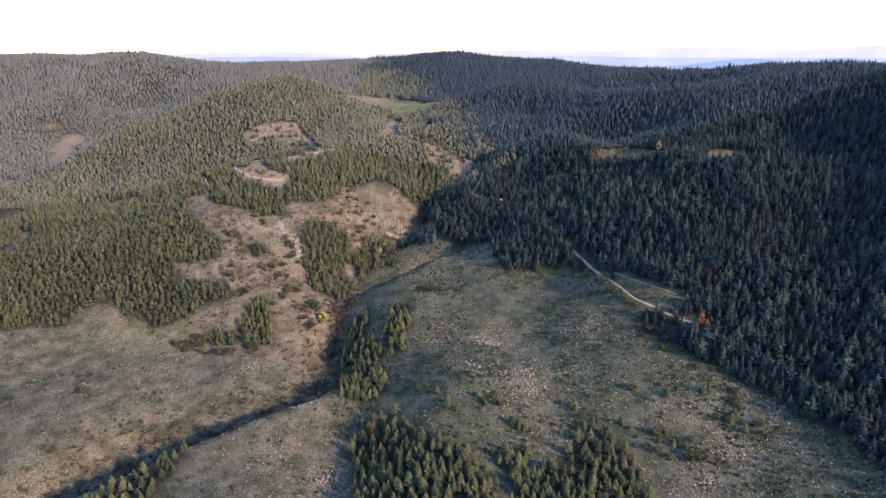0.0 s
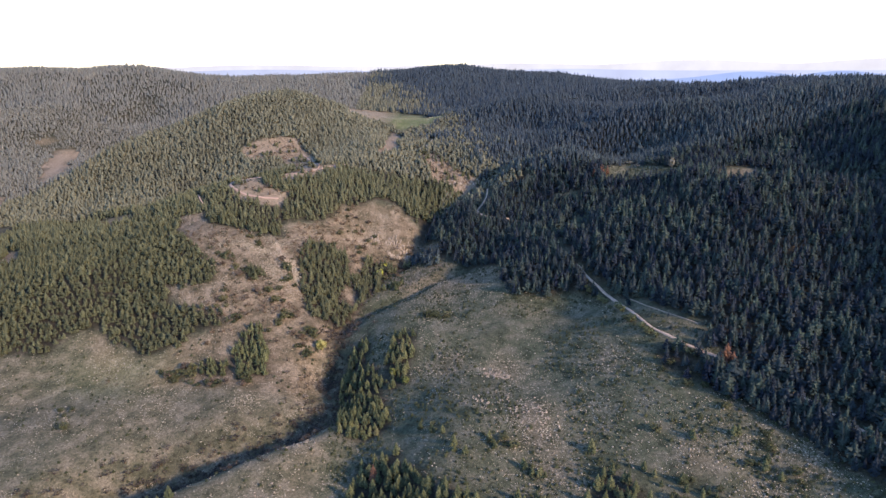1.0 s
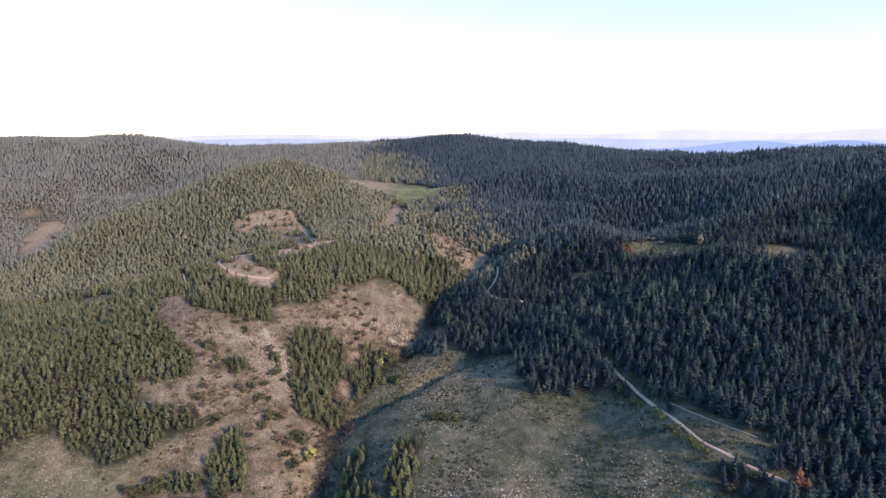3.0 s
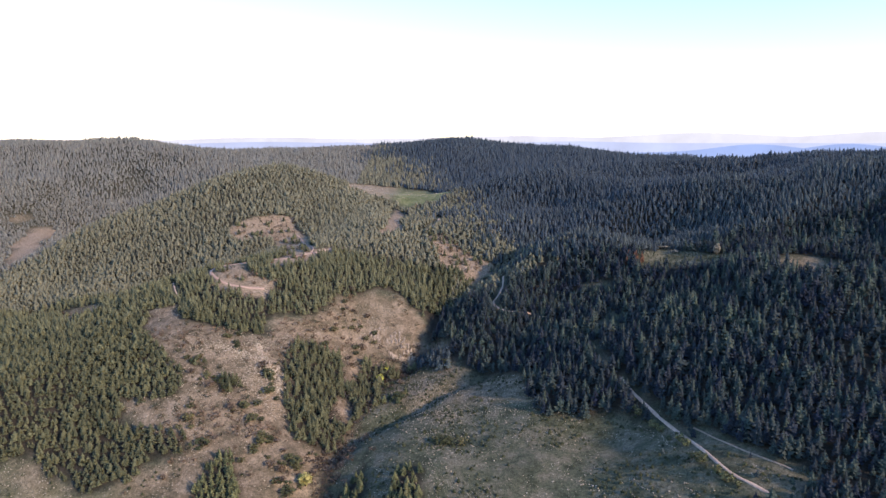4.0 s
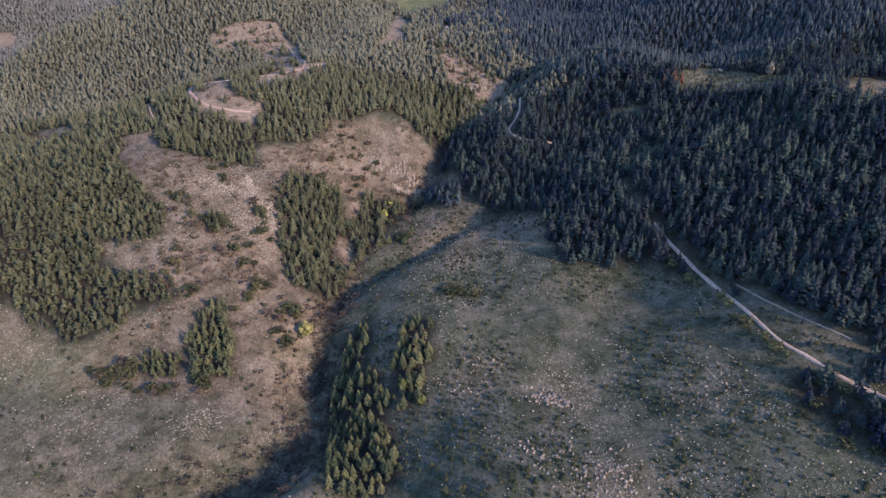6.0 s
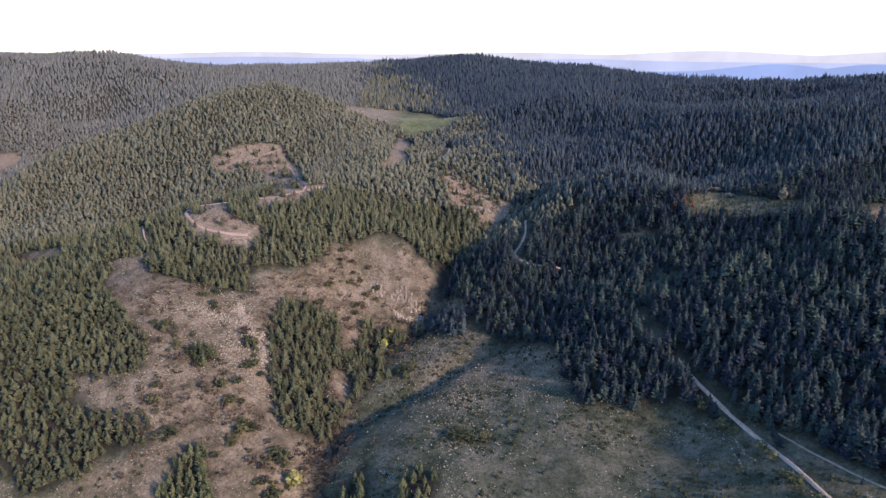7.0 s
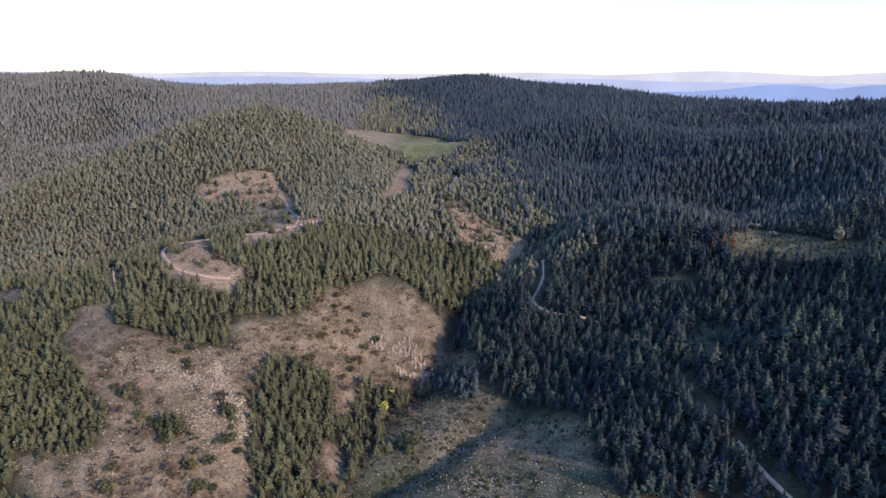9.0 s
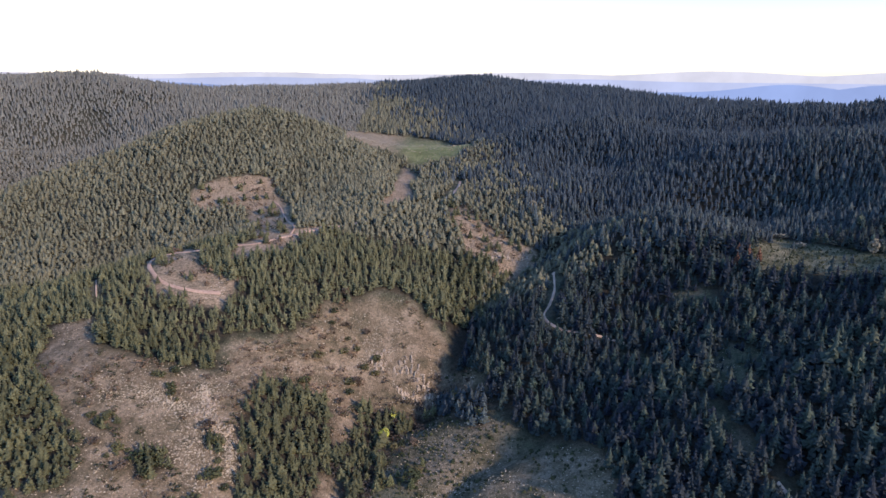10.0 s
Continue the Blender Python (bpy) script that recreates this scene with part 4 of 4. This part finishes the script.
olive = Kind("leafy_tree", ROUND_SHAPES, OLIVE_LEAF, "olive-green leafing tree among the gully pines", "tree", "leafing trees along the gully")
olive.put(2, at(*SPOT[7], 4.0, 3.6, 2.3))
olive.put(0, at(*SPOT[8], 3.4, 3.2, 2.9))
dead = Kind("dead_pine", FINE_SHAPES[:3], DEAD, "dead pine with rust-red needles beside the road", "tree")
dead.put(0, at(*SPOT[2], 9.0, 12.5, 0.5))
dead.put(1, at(SPOT[2][0] + 2.5, SPOT[2][1] - 1.5, 6.0, 8.0, 1.5))
dead2 = Kind("dead_pine", FINE_SHAPES[3:5], DEAD, "small rust-red dead pine among green ones", "tree")
dead2.put(0, at(*SPOT[3], 7.5, 6.5, 0.2))
dead3 = Kind("dead_pine", FINE_SHAPES[5:7], DEAD, "browned pine at the end of a forest clearing", "tree")
for k in range(5):
    dead3.put(k, at(SPOT[4][0] + 2.2 * k, SPOT[4][1] + (k % 2) * 5.0, 6.0 + k % 3, 5.5 + k % 2, 0.8 * k))
pale = Kind("leafy_tree", ROUND_SHAPES[:2], PALE_LEAF, "pale grey blossoming tree among dark pines", "tree")
pale.put(0, at(*SPOT[5], 6.0, 4.5, 0.8))
pale.put(1, at(*SPOT[6], 6.5, 4.0, 0.8))

for x, y in [(-35, 392), (-33, 389), (-30, 386), (-31, 393), (-27, 397), (-37, 388)]:
    h = rl.uniform(2.6, 4.4)
    lone.put(rl.randint(0, 99), at(x, y, h, h * rl.uniform(1.0, 1.4), rl.uniform(0, 6.28)))


# ---- shrubs ----
BUSH_SHAPES = [broad_shape(120 + s, 70, 0.55) for s in range(6)]
bush = Kind("shrub", BUSH_SHAPES, SHRUB, "dark olive shrub on the dry brown slope", "shrub", "shrubs on the brown slope", "foliage")
juniper = Kind("shrub", BUSH_SHAPES, SHRUB, "low dark juniper shrub in the meadow grass", "shrub", "shrubs in the meadow", "foliage")
rs = np.random.RandomState(31)
for k, (x, y) in enumerate(SHRUBS):
    h = rs.uniform(2.2, 4.6)
    bush.put(k, at(x, y, h, h * rs.uniform(1.0, 1.5), rs.uniform(0, 6)))
    for _ in range(rs.randint(1, 4)):
        h = rs.uniform(1.2, 3.0)
        bush.put(rs.randint(0, 9), at(x + rs.normal(0, 3.2), y + rs.normal(0, 3.2), h, h * rs.uniform(1.0, 1.6), rs.uniform(0, 6)))
for k, (x, y) in enumerate(MEADOW):
    for _ in range(rs.randint(1, 4)):
        h = rs.uniform(1.3, 3.6)
        juniper.put(rs.randint(0, 9), at(x + rs.normal(0, 2.2), y + rs.normal(0, 2.2), h, h * rs.uniform(1.0, 1.6), rs.uniform(0, 6)))


bare_bush = Kind("shrub", [broad_shape(170 + s, 60, 0.5) for s in range(4)], BARE_TWIGS, "leafless brown shrub on the stony slope", "shrub", "leafless shrubs on the slope", "foliage")
for k, (x, y) in enumerate(SHRUBS):
    for _ in range(rs.randint(0, 3)):
        h = rs.uniform(1.8, 3.8)
        bare_bush.put(rs.randint(0, 9), at(x + rs.normal(0, 6.0), y + rs.normal(0, 6.0), h, h * rs.uniform(1.0, 1.5), rs.uniform(0, 6)))
edge_bush = Kind("shrub", [broad_shape(180 + s, 70, 0.55) for s in range(3)], PALE_LEAF, "pale greyish bush at the edge of the forest clearing", "shrub", "bushes round the clearing", "foliage")
for k, (x, y) in enumerate([(124, 495), (128, 493), (132, 492), (131, 475), (142, 470), (155, 460), (146, 467)]):
    edge_bush.put(k, at(x, y, rs.uniform(2.0, 3.4), rs.uniform(3.2, 4.8), rs.uniform(0, 6)))
verge = Kind("shrub", BUSH_SHAPES, PINE_ONE, "dark green bush on the gravel road's verge", "shrub", "shrubs along the road", "foliage")
for k, p in enumerate(smooth_line(ROAD_MAIN, 3.6)):
    if rs.rand() < 0.75:
        h = rs.uniform(1.6, 4.0)
        verge.put(rs.randint(0, 9), at(p[0] - rs.uniform(2.2, 4.6), p[1] - rs.uniform(1.5, 3.5), h, h * rs.uniform(0.9, 1.3), rs.uniform(0, 6)))


def undergrowth(name, label, places, step, seed, size, mats, threshold, shapes):
    """Countless small tufts and bushes, thicker where the noise is high."""
    x, y, r = scattered(-260, 170, 165, 640, step, seed)
    ok = np.zeros(len(x), bool)
    for key in places:
        ok |= inside(CLEARINGS[key], x, y)
    ok &= (x > -52 - (y - 300) * 0.05) | ~inside(CLEARINGS["valley"], x, y) | (r.rand(len(x)) < 0.15)     # the west bank is grazed smooth
    ok &= ~in_copse(x, y) & (lattice_noise(x, y, 18, seed) * 0.7 + r.rand(len(x)) * 0.3 > threshold)
    for line in ROADS:
        ok &= line_distance(line, x, y) > 3.0
    x, y = x[ok], y[ok]
    high = size[0] + (size[1] - size[0]) * r.rand(len(x)) ** 1.6
    v, f, k, tone = planted(shapes, r.randint(0, len(shapes), len(x)), x, y, height(x, y), high, high * r.uniform(1.0, 1.7, len(x)), r.uniform(0, 6.28, len(x)))
    return tagged(new(name, mesh_from(name, v, f, mats, k, (("tone", tone),))), label, "undergrowth", kind="stuff")


TUFT_SHAPES = [pine_shape(140 + s, 2, 4, 0.55, (2.2, 3.6), 0, 0.90, 0.0) for s in range(6)]
TWIG_SHAPES = [broad_shape(160 + s, 14, 0.5) for s in range(5)]
undergrowth("grass_tufts", "dark low tufts scattered over the meadow", ["valley", "shade_slope", "meadow_high", "right_clearing", "verge"], 1.9, 41, (0.3, 1.3), [BARK, TUFTS], 0.41, TUFT_SHAPES)
undergrowth("brushwood", "leafless brown brushwood on the dry slopes", ["brown_slope", "scree", "hill_clearing", "brown_patch", "loop", "left_path", "left_a", "left_c"], 3.0, 42, (0.5, 3.2), [BARK, TWIGS], 0.54, TWIG_SHAPES)
undergrowth("low_scrub", "dark green scrub dotted over the brown slopes", ["brown_slope", "hill_clearing", "loop", "scree", "verge"], 4.2, 45, (0.6, 2.8), [BARK, TUFTS], 0.60, TWIG_SHAPES)


# real brush, but darkened and spread wide to carry the gully's shade too
def gully_brush(seed, course, spread, label):
    line, r = smooth_line(course, 1.2), np.random.RandomState(seed)
    p = np.repeat(line, 6, axis=0) + r.normal(0, spread, (len(line) * 6, 2))
    x, y = p[:, 0], p[:, 1]
    ok = ~inside(CLEARINGS["strip"], x, y) & ~inside(CLEARINGS["strip_low"], x, y)
    x, y = x[ok], y[ok]
    high = r.uniform(0.7, 3.0, len(x))
    v, f, k, tone = planted(TWIG_SHAPES, r.randint(0, 5, len(x)), x, y, height(x, y), high, high * r.uniform(1.0, 1.6, len(x)), r.uniform(0, 6.28, len(x)))
    return tagged(new("brushwood", mesh_from("brushwood", v, f, [BARK, SHADE_TWIGS], k, (("tone", tone),))), label, "undergrowth", kind="stuff")


gully_brush(44, GULLY[:7], 9.0, "leafless brushwood filling the dry gully, darkened for its shade")
gully_brush(46, GULLY[6:], 5.0, "leafless brown brushwood along the stream below the cliff")
gully_brush(47, SIDE_VALLEY, 3.5, "brushwood that darkens the narrow side valley")


# ---- stones ----
def stone_shape(seed):
    """A rough angular stone about one metre across."""
    r = np.random.RandomState(seed)
    bm = bmesh.new()
    bmesh.ops.create_icosphere(bm, subdivisions=1, radius=0.5)
    v = np.array([p.co[:] for p in bm.verts])
    f = np.array([[p.index for p in t.verts] for t in bm.faces])
    bm.free()
    v *= r.uniform(0.7, 1.25, (len(v), 1))
    v *= np.array((1.0, r.uniform(0.55, 0.95), r.uniform(0.5, 0.8)))
    v[:, 2] += 0.12
    return v, f, np.zeros(len(f), int)


def chip_shape(seed):
    """A small angular stone with eight faces."""
    r = np.random.RandomState(seed)
    v = np.array([(1, 0, 0), (0, 1, 0), (-1, 0, 0), (0, -1, 0), (0, 0, 0.75), (0, 0, -0.75)]) * 0.55 * r.uniform(0.6, 1.3, (6, 1)) + r.uniform(-0.12, 0.12, (6, 3))
    f = np.array([(0, 1, 4), (1, 2, 4), (2, 3, 4), (3, 0, 4), (1, 0, 5), (2, 1, 5), (3, 2, 5), (0, 3, 5)])
    v[:, 2] += 0.12
    return v, f, np.zeros(len(f), int)


STONE_SHAPES = [stone_shape(200 + s) for s in range(8)]
CHIP_SHAPES = [chip_shape(220 + s) for s in range(8)]


def stones(name, label, x, y, size, seed):
    r = np.random.RandomState(seed)
    v, f, k, tone = planted(CHIP_SHAPES, r.randint(0, len(CHIP_SHAPES), len(x)), x, y, height(x, y), size, size * r.uniform(0.8, 1.3, len(x)), r.uniform(0, 6.28, len(x)))
    return tagged(new(name, mesh_from(name, v, f, [PALE_STONE], k)), label, "stones", kind="stuff")


def boulder_field(seed):
    r = np.random.RandomState(seed)
    xs, ys, ss = [], [], []
    for x, y in STONES:
        n, w = r.randint(420, 820), r.uniform(4.0, 11.0)
        xs.append(x + r.normal(0, w, n))
        ys.append(y + r.normal(0, w * 0.9, n))
        ss.append(0.12 + 0.65 * r.rand(n) ** 5)
    return np.concatenate(xs), np.concatenate(ys), np.concatenate(ss)


stones("stone_clusters", "clusters of pale limestone rubble in the grass", *boulder_field(51), 51)
x, y, r = scattered(-250, 150, 165, 470, 1.1, 52)
ok = (inside(CLEARINGS["valley"], x, y) | inside(CLEARINGS["brown_slope"], x, y) | inside(CLEARINGS["shade_slope"], x, y)) & ~in_copse(x, y)
ok &= lattice_noise(x, y, 26, 9) * 0.6 + lattice_noise(x, y, 8, 10) * 0.4 + r.rand(len(x)) * 0.35 > 0.71
ok &= (x > -52 - (y - 300) * 0.05) | (r.rand(len(x)) < 0.35) | ~inside(CLEARINGS["valley"], x, y)
for line in ROADS:
    ok &= line_distance(line, x, y) > 3.0
hollow = [(-56, 275), (-60, 345), (-40, 372), (-20, 350), (-12, 310), (-22, 280)]
ok &= ~inside(hollow, x, y) | (r.rand(len(x)) < 0.2)
stones("scattered_stones", "scattered pale stones on dry grassland", x[ok], y[ok], 0.15 + 0.6 * r.rand(ok.sum()) ** 3.0, 52)


def ledge_lines(seed):
    """Thin broken lines of rock that run along the slope."""
    r = np.random.RandomState(seed)
    xs, ys = [], []
    for _ in range(420):
        x, y = r.uniform(-240, 130), r.uniform(175, 430)
        if not (inside(CLEARINGS["valley"], x, y) | inside(CLEARINGS["brown_slope"], x, y)) or in_copse(x, y) or lattice_noise(x, y, 40, 15) < 0.35:
            continue
        for _ in range(r.randint(10, 34)):
            gx_, gy_ = float(height(x + 3, y) - height(x - 3, y)), float(height(x, y + 3) - height(x, y - 3))
            g = math.hypot(gx_, gy_) + 1e-6
            x, y = x - gy_ / g * 0.75 + r.normal(0, 0.3), y + gx_ / g * 0.75 + r.normal(0, 0.3)
            if r.rand() < 0.75:
                xs.append(x)
                ys.append(y)
    return np.array(xs), np.array(ys), 0.2 + 0.6 * r.rand(len(xs)) ** 2


stones("stone_lines", "thin lines of pale rock along the grassy slope", *ledge_lines(57), 57)

x, y, r = scattered(-260, 260, 560, 900, 2.2, 59)
ok = inside(CLEARINGS["meadow_high"], x, y) & (r.rand(len(x)) < 0.35)
stones("scattered_stones", "pale stones along the edge of the high meadow", x[ok], y[ok], 0.3 + 0.9 * r.rand(ok.sum()) ** 2, 59)


def stone_bank(line, count, wide, seed):
    """Rubble lying thick along a low scarp."""
    r = np.random.RandomState(seed)
    p = smooth_line(line, 0.5)
    p = p[r.randint(0, len(p), count)] + r.normal(0, wide, (count, 2)) * (0.4 + r.rand(count, 1))
    return p[:, 0], p[:, 1], 0.2 + 0.75 * r.rand(count) ** 2.5


stones("stone_bank", "pale rubble along a low scarp beside the grove", *stone_bank(BANK_EAST, 1500, 1.7, 61), 61)
stones("stone_bank", "pale rubble in a line across the brown slope", *stone_bank(BANK_WEST, 700, 2.0, 62), 62)
stones("stone_bank", "thin pale rubble on the slope below the scarp", *stone_bank(BANK_LOW, 900, 5.0, 63), 63)

BOULDERS = [mesh_from("boulder", s[0], s[1], [LIMESTONE]) for s in STONE_SHAPES]


def boulder(x, y, size, turn, seed):
    ob = new("boulder", BOULDERS[seed % len(BOULDERS)])
    ob.matrix_basis = at(x, y, size, size * 1.15, turn)
    return tagged(ob, "pale weathered limestone boulder in the dry grass", "boulder", "boulders on the slopes")


rb = np.random.RandomState(53)
for x, y in STONES:
    for _ in range(4):
        boulder(x + rb.normal(0, 5), y + rb.normal(0, 5), rb.uniform(0.6, 1.15), rb.uniform(0, 6.28), rb.randint(0, 99))


# ---- rock outcrops built of upright slabs ----
def slab_mesh(seed):
    r = np.random.RandomState(seed)
    bm = bmesh.new()
    bmesh.ops.create_cube(bm, size=1.0)
    bmesh.ops.bevel(bm, geom=list(bm.edges), offset=0.12, segments=1, affect='EDGES')
    for p in bm.verts:
        p.co += Vector(r.uniform(-0.12, 0.12, 3))
        p.co.x *= 1.0 - 0.25 * (p.co.z + 0.5)
    me = bpy.data.meshes.new("slab")
    bm.to_mesh(me)
    bm.free()
    me.materials.append(LIMESTONE)
    return me


SLABS = [slab_mesh(300 + s) for s in range(6)]


def rock_slab(root, p, size, r, lean):
    w, d, h = size
    z = float(height(*p))
    ob = part("slab", SLABS[r.randint(0, len(SLABS))], root)
    ob.matrix_basis = Matrix.Translation((p[0] - root.location.x, p[1] - root.location.y, z - h * 0.18 - root.location.z)) @ Euler((-lean, r.uniform(-0.2, 0.3), r.uniform(-0.5, 0.5))).to_matrix().to_4x4() @ Matrix.Diagonal((w, d, h, 1))


def rock_root(label, x, y):
    root = new("rock_outcrop")
    root.empty_display_size = 0.5
    root.location = (x, y, float(height(x, y)))
    return tagged(root, label, "rock outcrop")


def outcrop(label, points, count, seed, wide, high, spread):
    """Blocks of rock along a ragged ledge, sunk into the slope and leaning back against it."""
    r = np.random.RandomState(seed)
    root = rock_root(label, *points[0])
    for k in range(count):
        i, t = r.randint(0, len(points) - 1), r.rand()
        p = np.array(points[i]) * (1 - t) + np.array(points[i + 1]) * t + r.normal(0, spread, 2)
        rock_slab(root, p, (r.uniform(*wide), r.uniform(*wide) * 1.3, r.uniform(*high)), r, r.uniform(0.3, 0.8))
    return root


def ribbed_cliff(label, tops, feet, seed):
    """Ribs of rock that run down the slope side by side, each a chain of blocks."""
    r = np.random.RandomState(seed)
    root = rock_root(label, *feet[0])
    for a, b in zip(tops, feet):
        n = 3 + int(np.hypot(b[0] - a[0], b[1] - a[1]) / 1.3)
        for t in (np.arange(n) + r.uniform(-0.3, 0.3, n)) / n:
            if r.rand() < 0.15:
                continue
            p = np.array(a) * (1 - t) + np.array(b) * t + r.normal(0, 0.45, 2)
            rock_slab(root, p, (r.uniform(0.45, 1.1), r.uniform(0.9, 2.2), r.uniform(0.9, 2.6)), r, r.uniform(0.35, 0.9))
    return root


ribbed_cliff("ribbed pale limestone cliff in the brown slope", RIB_TOPS, RIB_FEET, 61)
outcrop("broken pale rock at the cliff's foot", FOOT, 36, 67, (0.35, 1.0), (0.9, 2.0), 1.0)
outcrop("broken ledge of pale rock down the brown slope", LEDGE, 60, 62, (0.4, 1.1), (0.7, 1.6), 1.6)
outcrop("low pale rock outcrop in the slope", [STONES[27], (STONES[27][0] + 3, STONES[27][1] + 4)], 26, 63, (0.4, 1.1), (0.9, 2.0), 1.4)
outcrop("pale rocks breaking through the near meadow", [STONES[7], (STONES[7][0] + 4, STONES[7][1] + 3)], 24, 64, (0.4, 1.0), (0.8, 1.8), 1.5)
outcrop("pale rock ledge on the stony spur", [STONES[4], (STONES[4][0] + 6, STONES[4][1] + 2)], 34, 65, (0.4, 1.1), (0.6, 1.3), 2.2)
outcrop("broken crag of pale blocks in the meadow grass", CRAG, 44, 68, (0.4, 1.3), (0.7, 1.6), 1.5)
outcrop("scattered pale rocks in the stony meadow", ROCK_FIELD, 90, 69, (0.35, 1.0), (0.5, 1.3), 4.2)
outcrop("small pale crags on the bare flank", [STONES[18], STONES[19]], 34, 66, (0.5, 1.3), (0.9, 2.0), 3.0)


# ---- far ranges, self-lit in haze colours ----
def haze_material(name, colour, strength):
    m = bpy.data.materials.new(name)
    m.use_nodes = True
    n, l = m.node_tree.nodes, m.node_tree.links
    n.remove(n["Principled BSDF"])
    # the hills themselves glow in the haze colour; the air holds none
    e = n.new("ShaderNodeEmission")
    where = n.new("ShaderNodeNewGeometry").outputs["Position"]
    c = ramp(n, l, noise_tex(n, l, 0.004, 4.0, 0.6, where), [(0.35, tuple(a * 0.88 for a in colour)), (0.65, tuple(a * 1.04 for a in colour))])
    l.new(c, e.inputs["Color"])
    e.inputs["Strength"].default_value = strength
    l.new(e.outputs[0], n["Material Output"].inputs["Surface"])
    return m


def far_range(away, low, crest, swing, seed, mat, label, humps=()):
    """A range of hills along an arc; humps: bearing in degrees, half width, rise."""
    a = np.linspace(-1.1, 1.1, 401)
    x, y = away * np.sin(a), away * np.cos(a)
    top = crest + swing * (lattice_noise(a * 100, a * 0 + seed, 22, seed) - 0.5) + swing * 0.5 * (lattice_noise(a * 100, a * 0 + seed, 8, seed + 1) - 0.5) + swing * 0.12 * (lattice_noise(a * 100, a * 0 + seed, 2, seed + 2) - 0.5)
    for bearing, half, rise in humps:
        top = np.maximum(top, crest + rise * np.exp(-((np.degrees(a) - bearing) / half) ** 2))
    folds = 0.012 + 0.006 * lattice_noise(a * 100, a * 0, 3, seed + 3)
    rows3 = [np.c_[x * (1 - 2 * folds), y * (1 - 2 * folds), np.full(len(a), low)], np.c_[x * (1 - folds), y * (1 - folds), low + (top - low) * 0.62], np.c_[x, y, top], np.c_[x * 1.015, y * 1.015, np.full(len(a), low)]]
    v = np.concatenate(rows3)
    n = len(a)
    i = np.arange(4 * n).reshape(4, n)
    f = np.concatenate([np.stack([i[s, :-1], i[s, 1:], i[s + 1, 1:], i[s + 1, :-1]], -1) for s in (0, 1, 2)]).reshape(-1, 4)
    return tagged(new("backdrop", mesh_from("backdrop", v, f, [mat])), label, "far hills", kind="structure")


HAZE_GLOW = 0.40
far_range(2700, -120, 98, 14, 71, haze_material("blue_haze_near", (0.50, 0.62, 0.94), HAZE_GLOW), "low hills glowing in a blue haze colour", ((24, 4.0, 30), (30, 3.6, 32), (-21, 5.0, 24)))
far_range(3600, -120, 126, 26, 74, haze_material("blue_haze_middle", (0.78, 0.82, 1.0), HAZE_GLOW), "hill range glowing in a pale blue haze colour", ((10, 5.0, 10), (-15, 6.0, 12)))
far_range(4600, -120, 150, 30, 77, haze_material("blue_haze_far", (1.08, 1.02, 1.0), HAZE_GLOW), "faint far mountains glowing in a pale haze colour", ((20, 6.0, 34), (33, 5.0, 36), (6, 6.0, 20)))
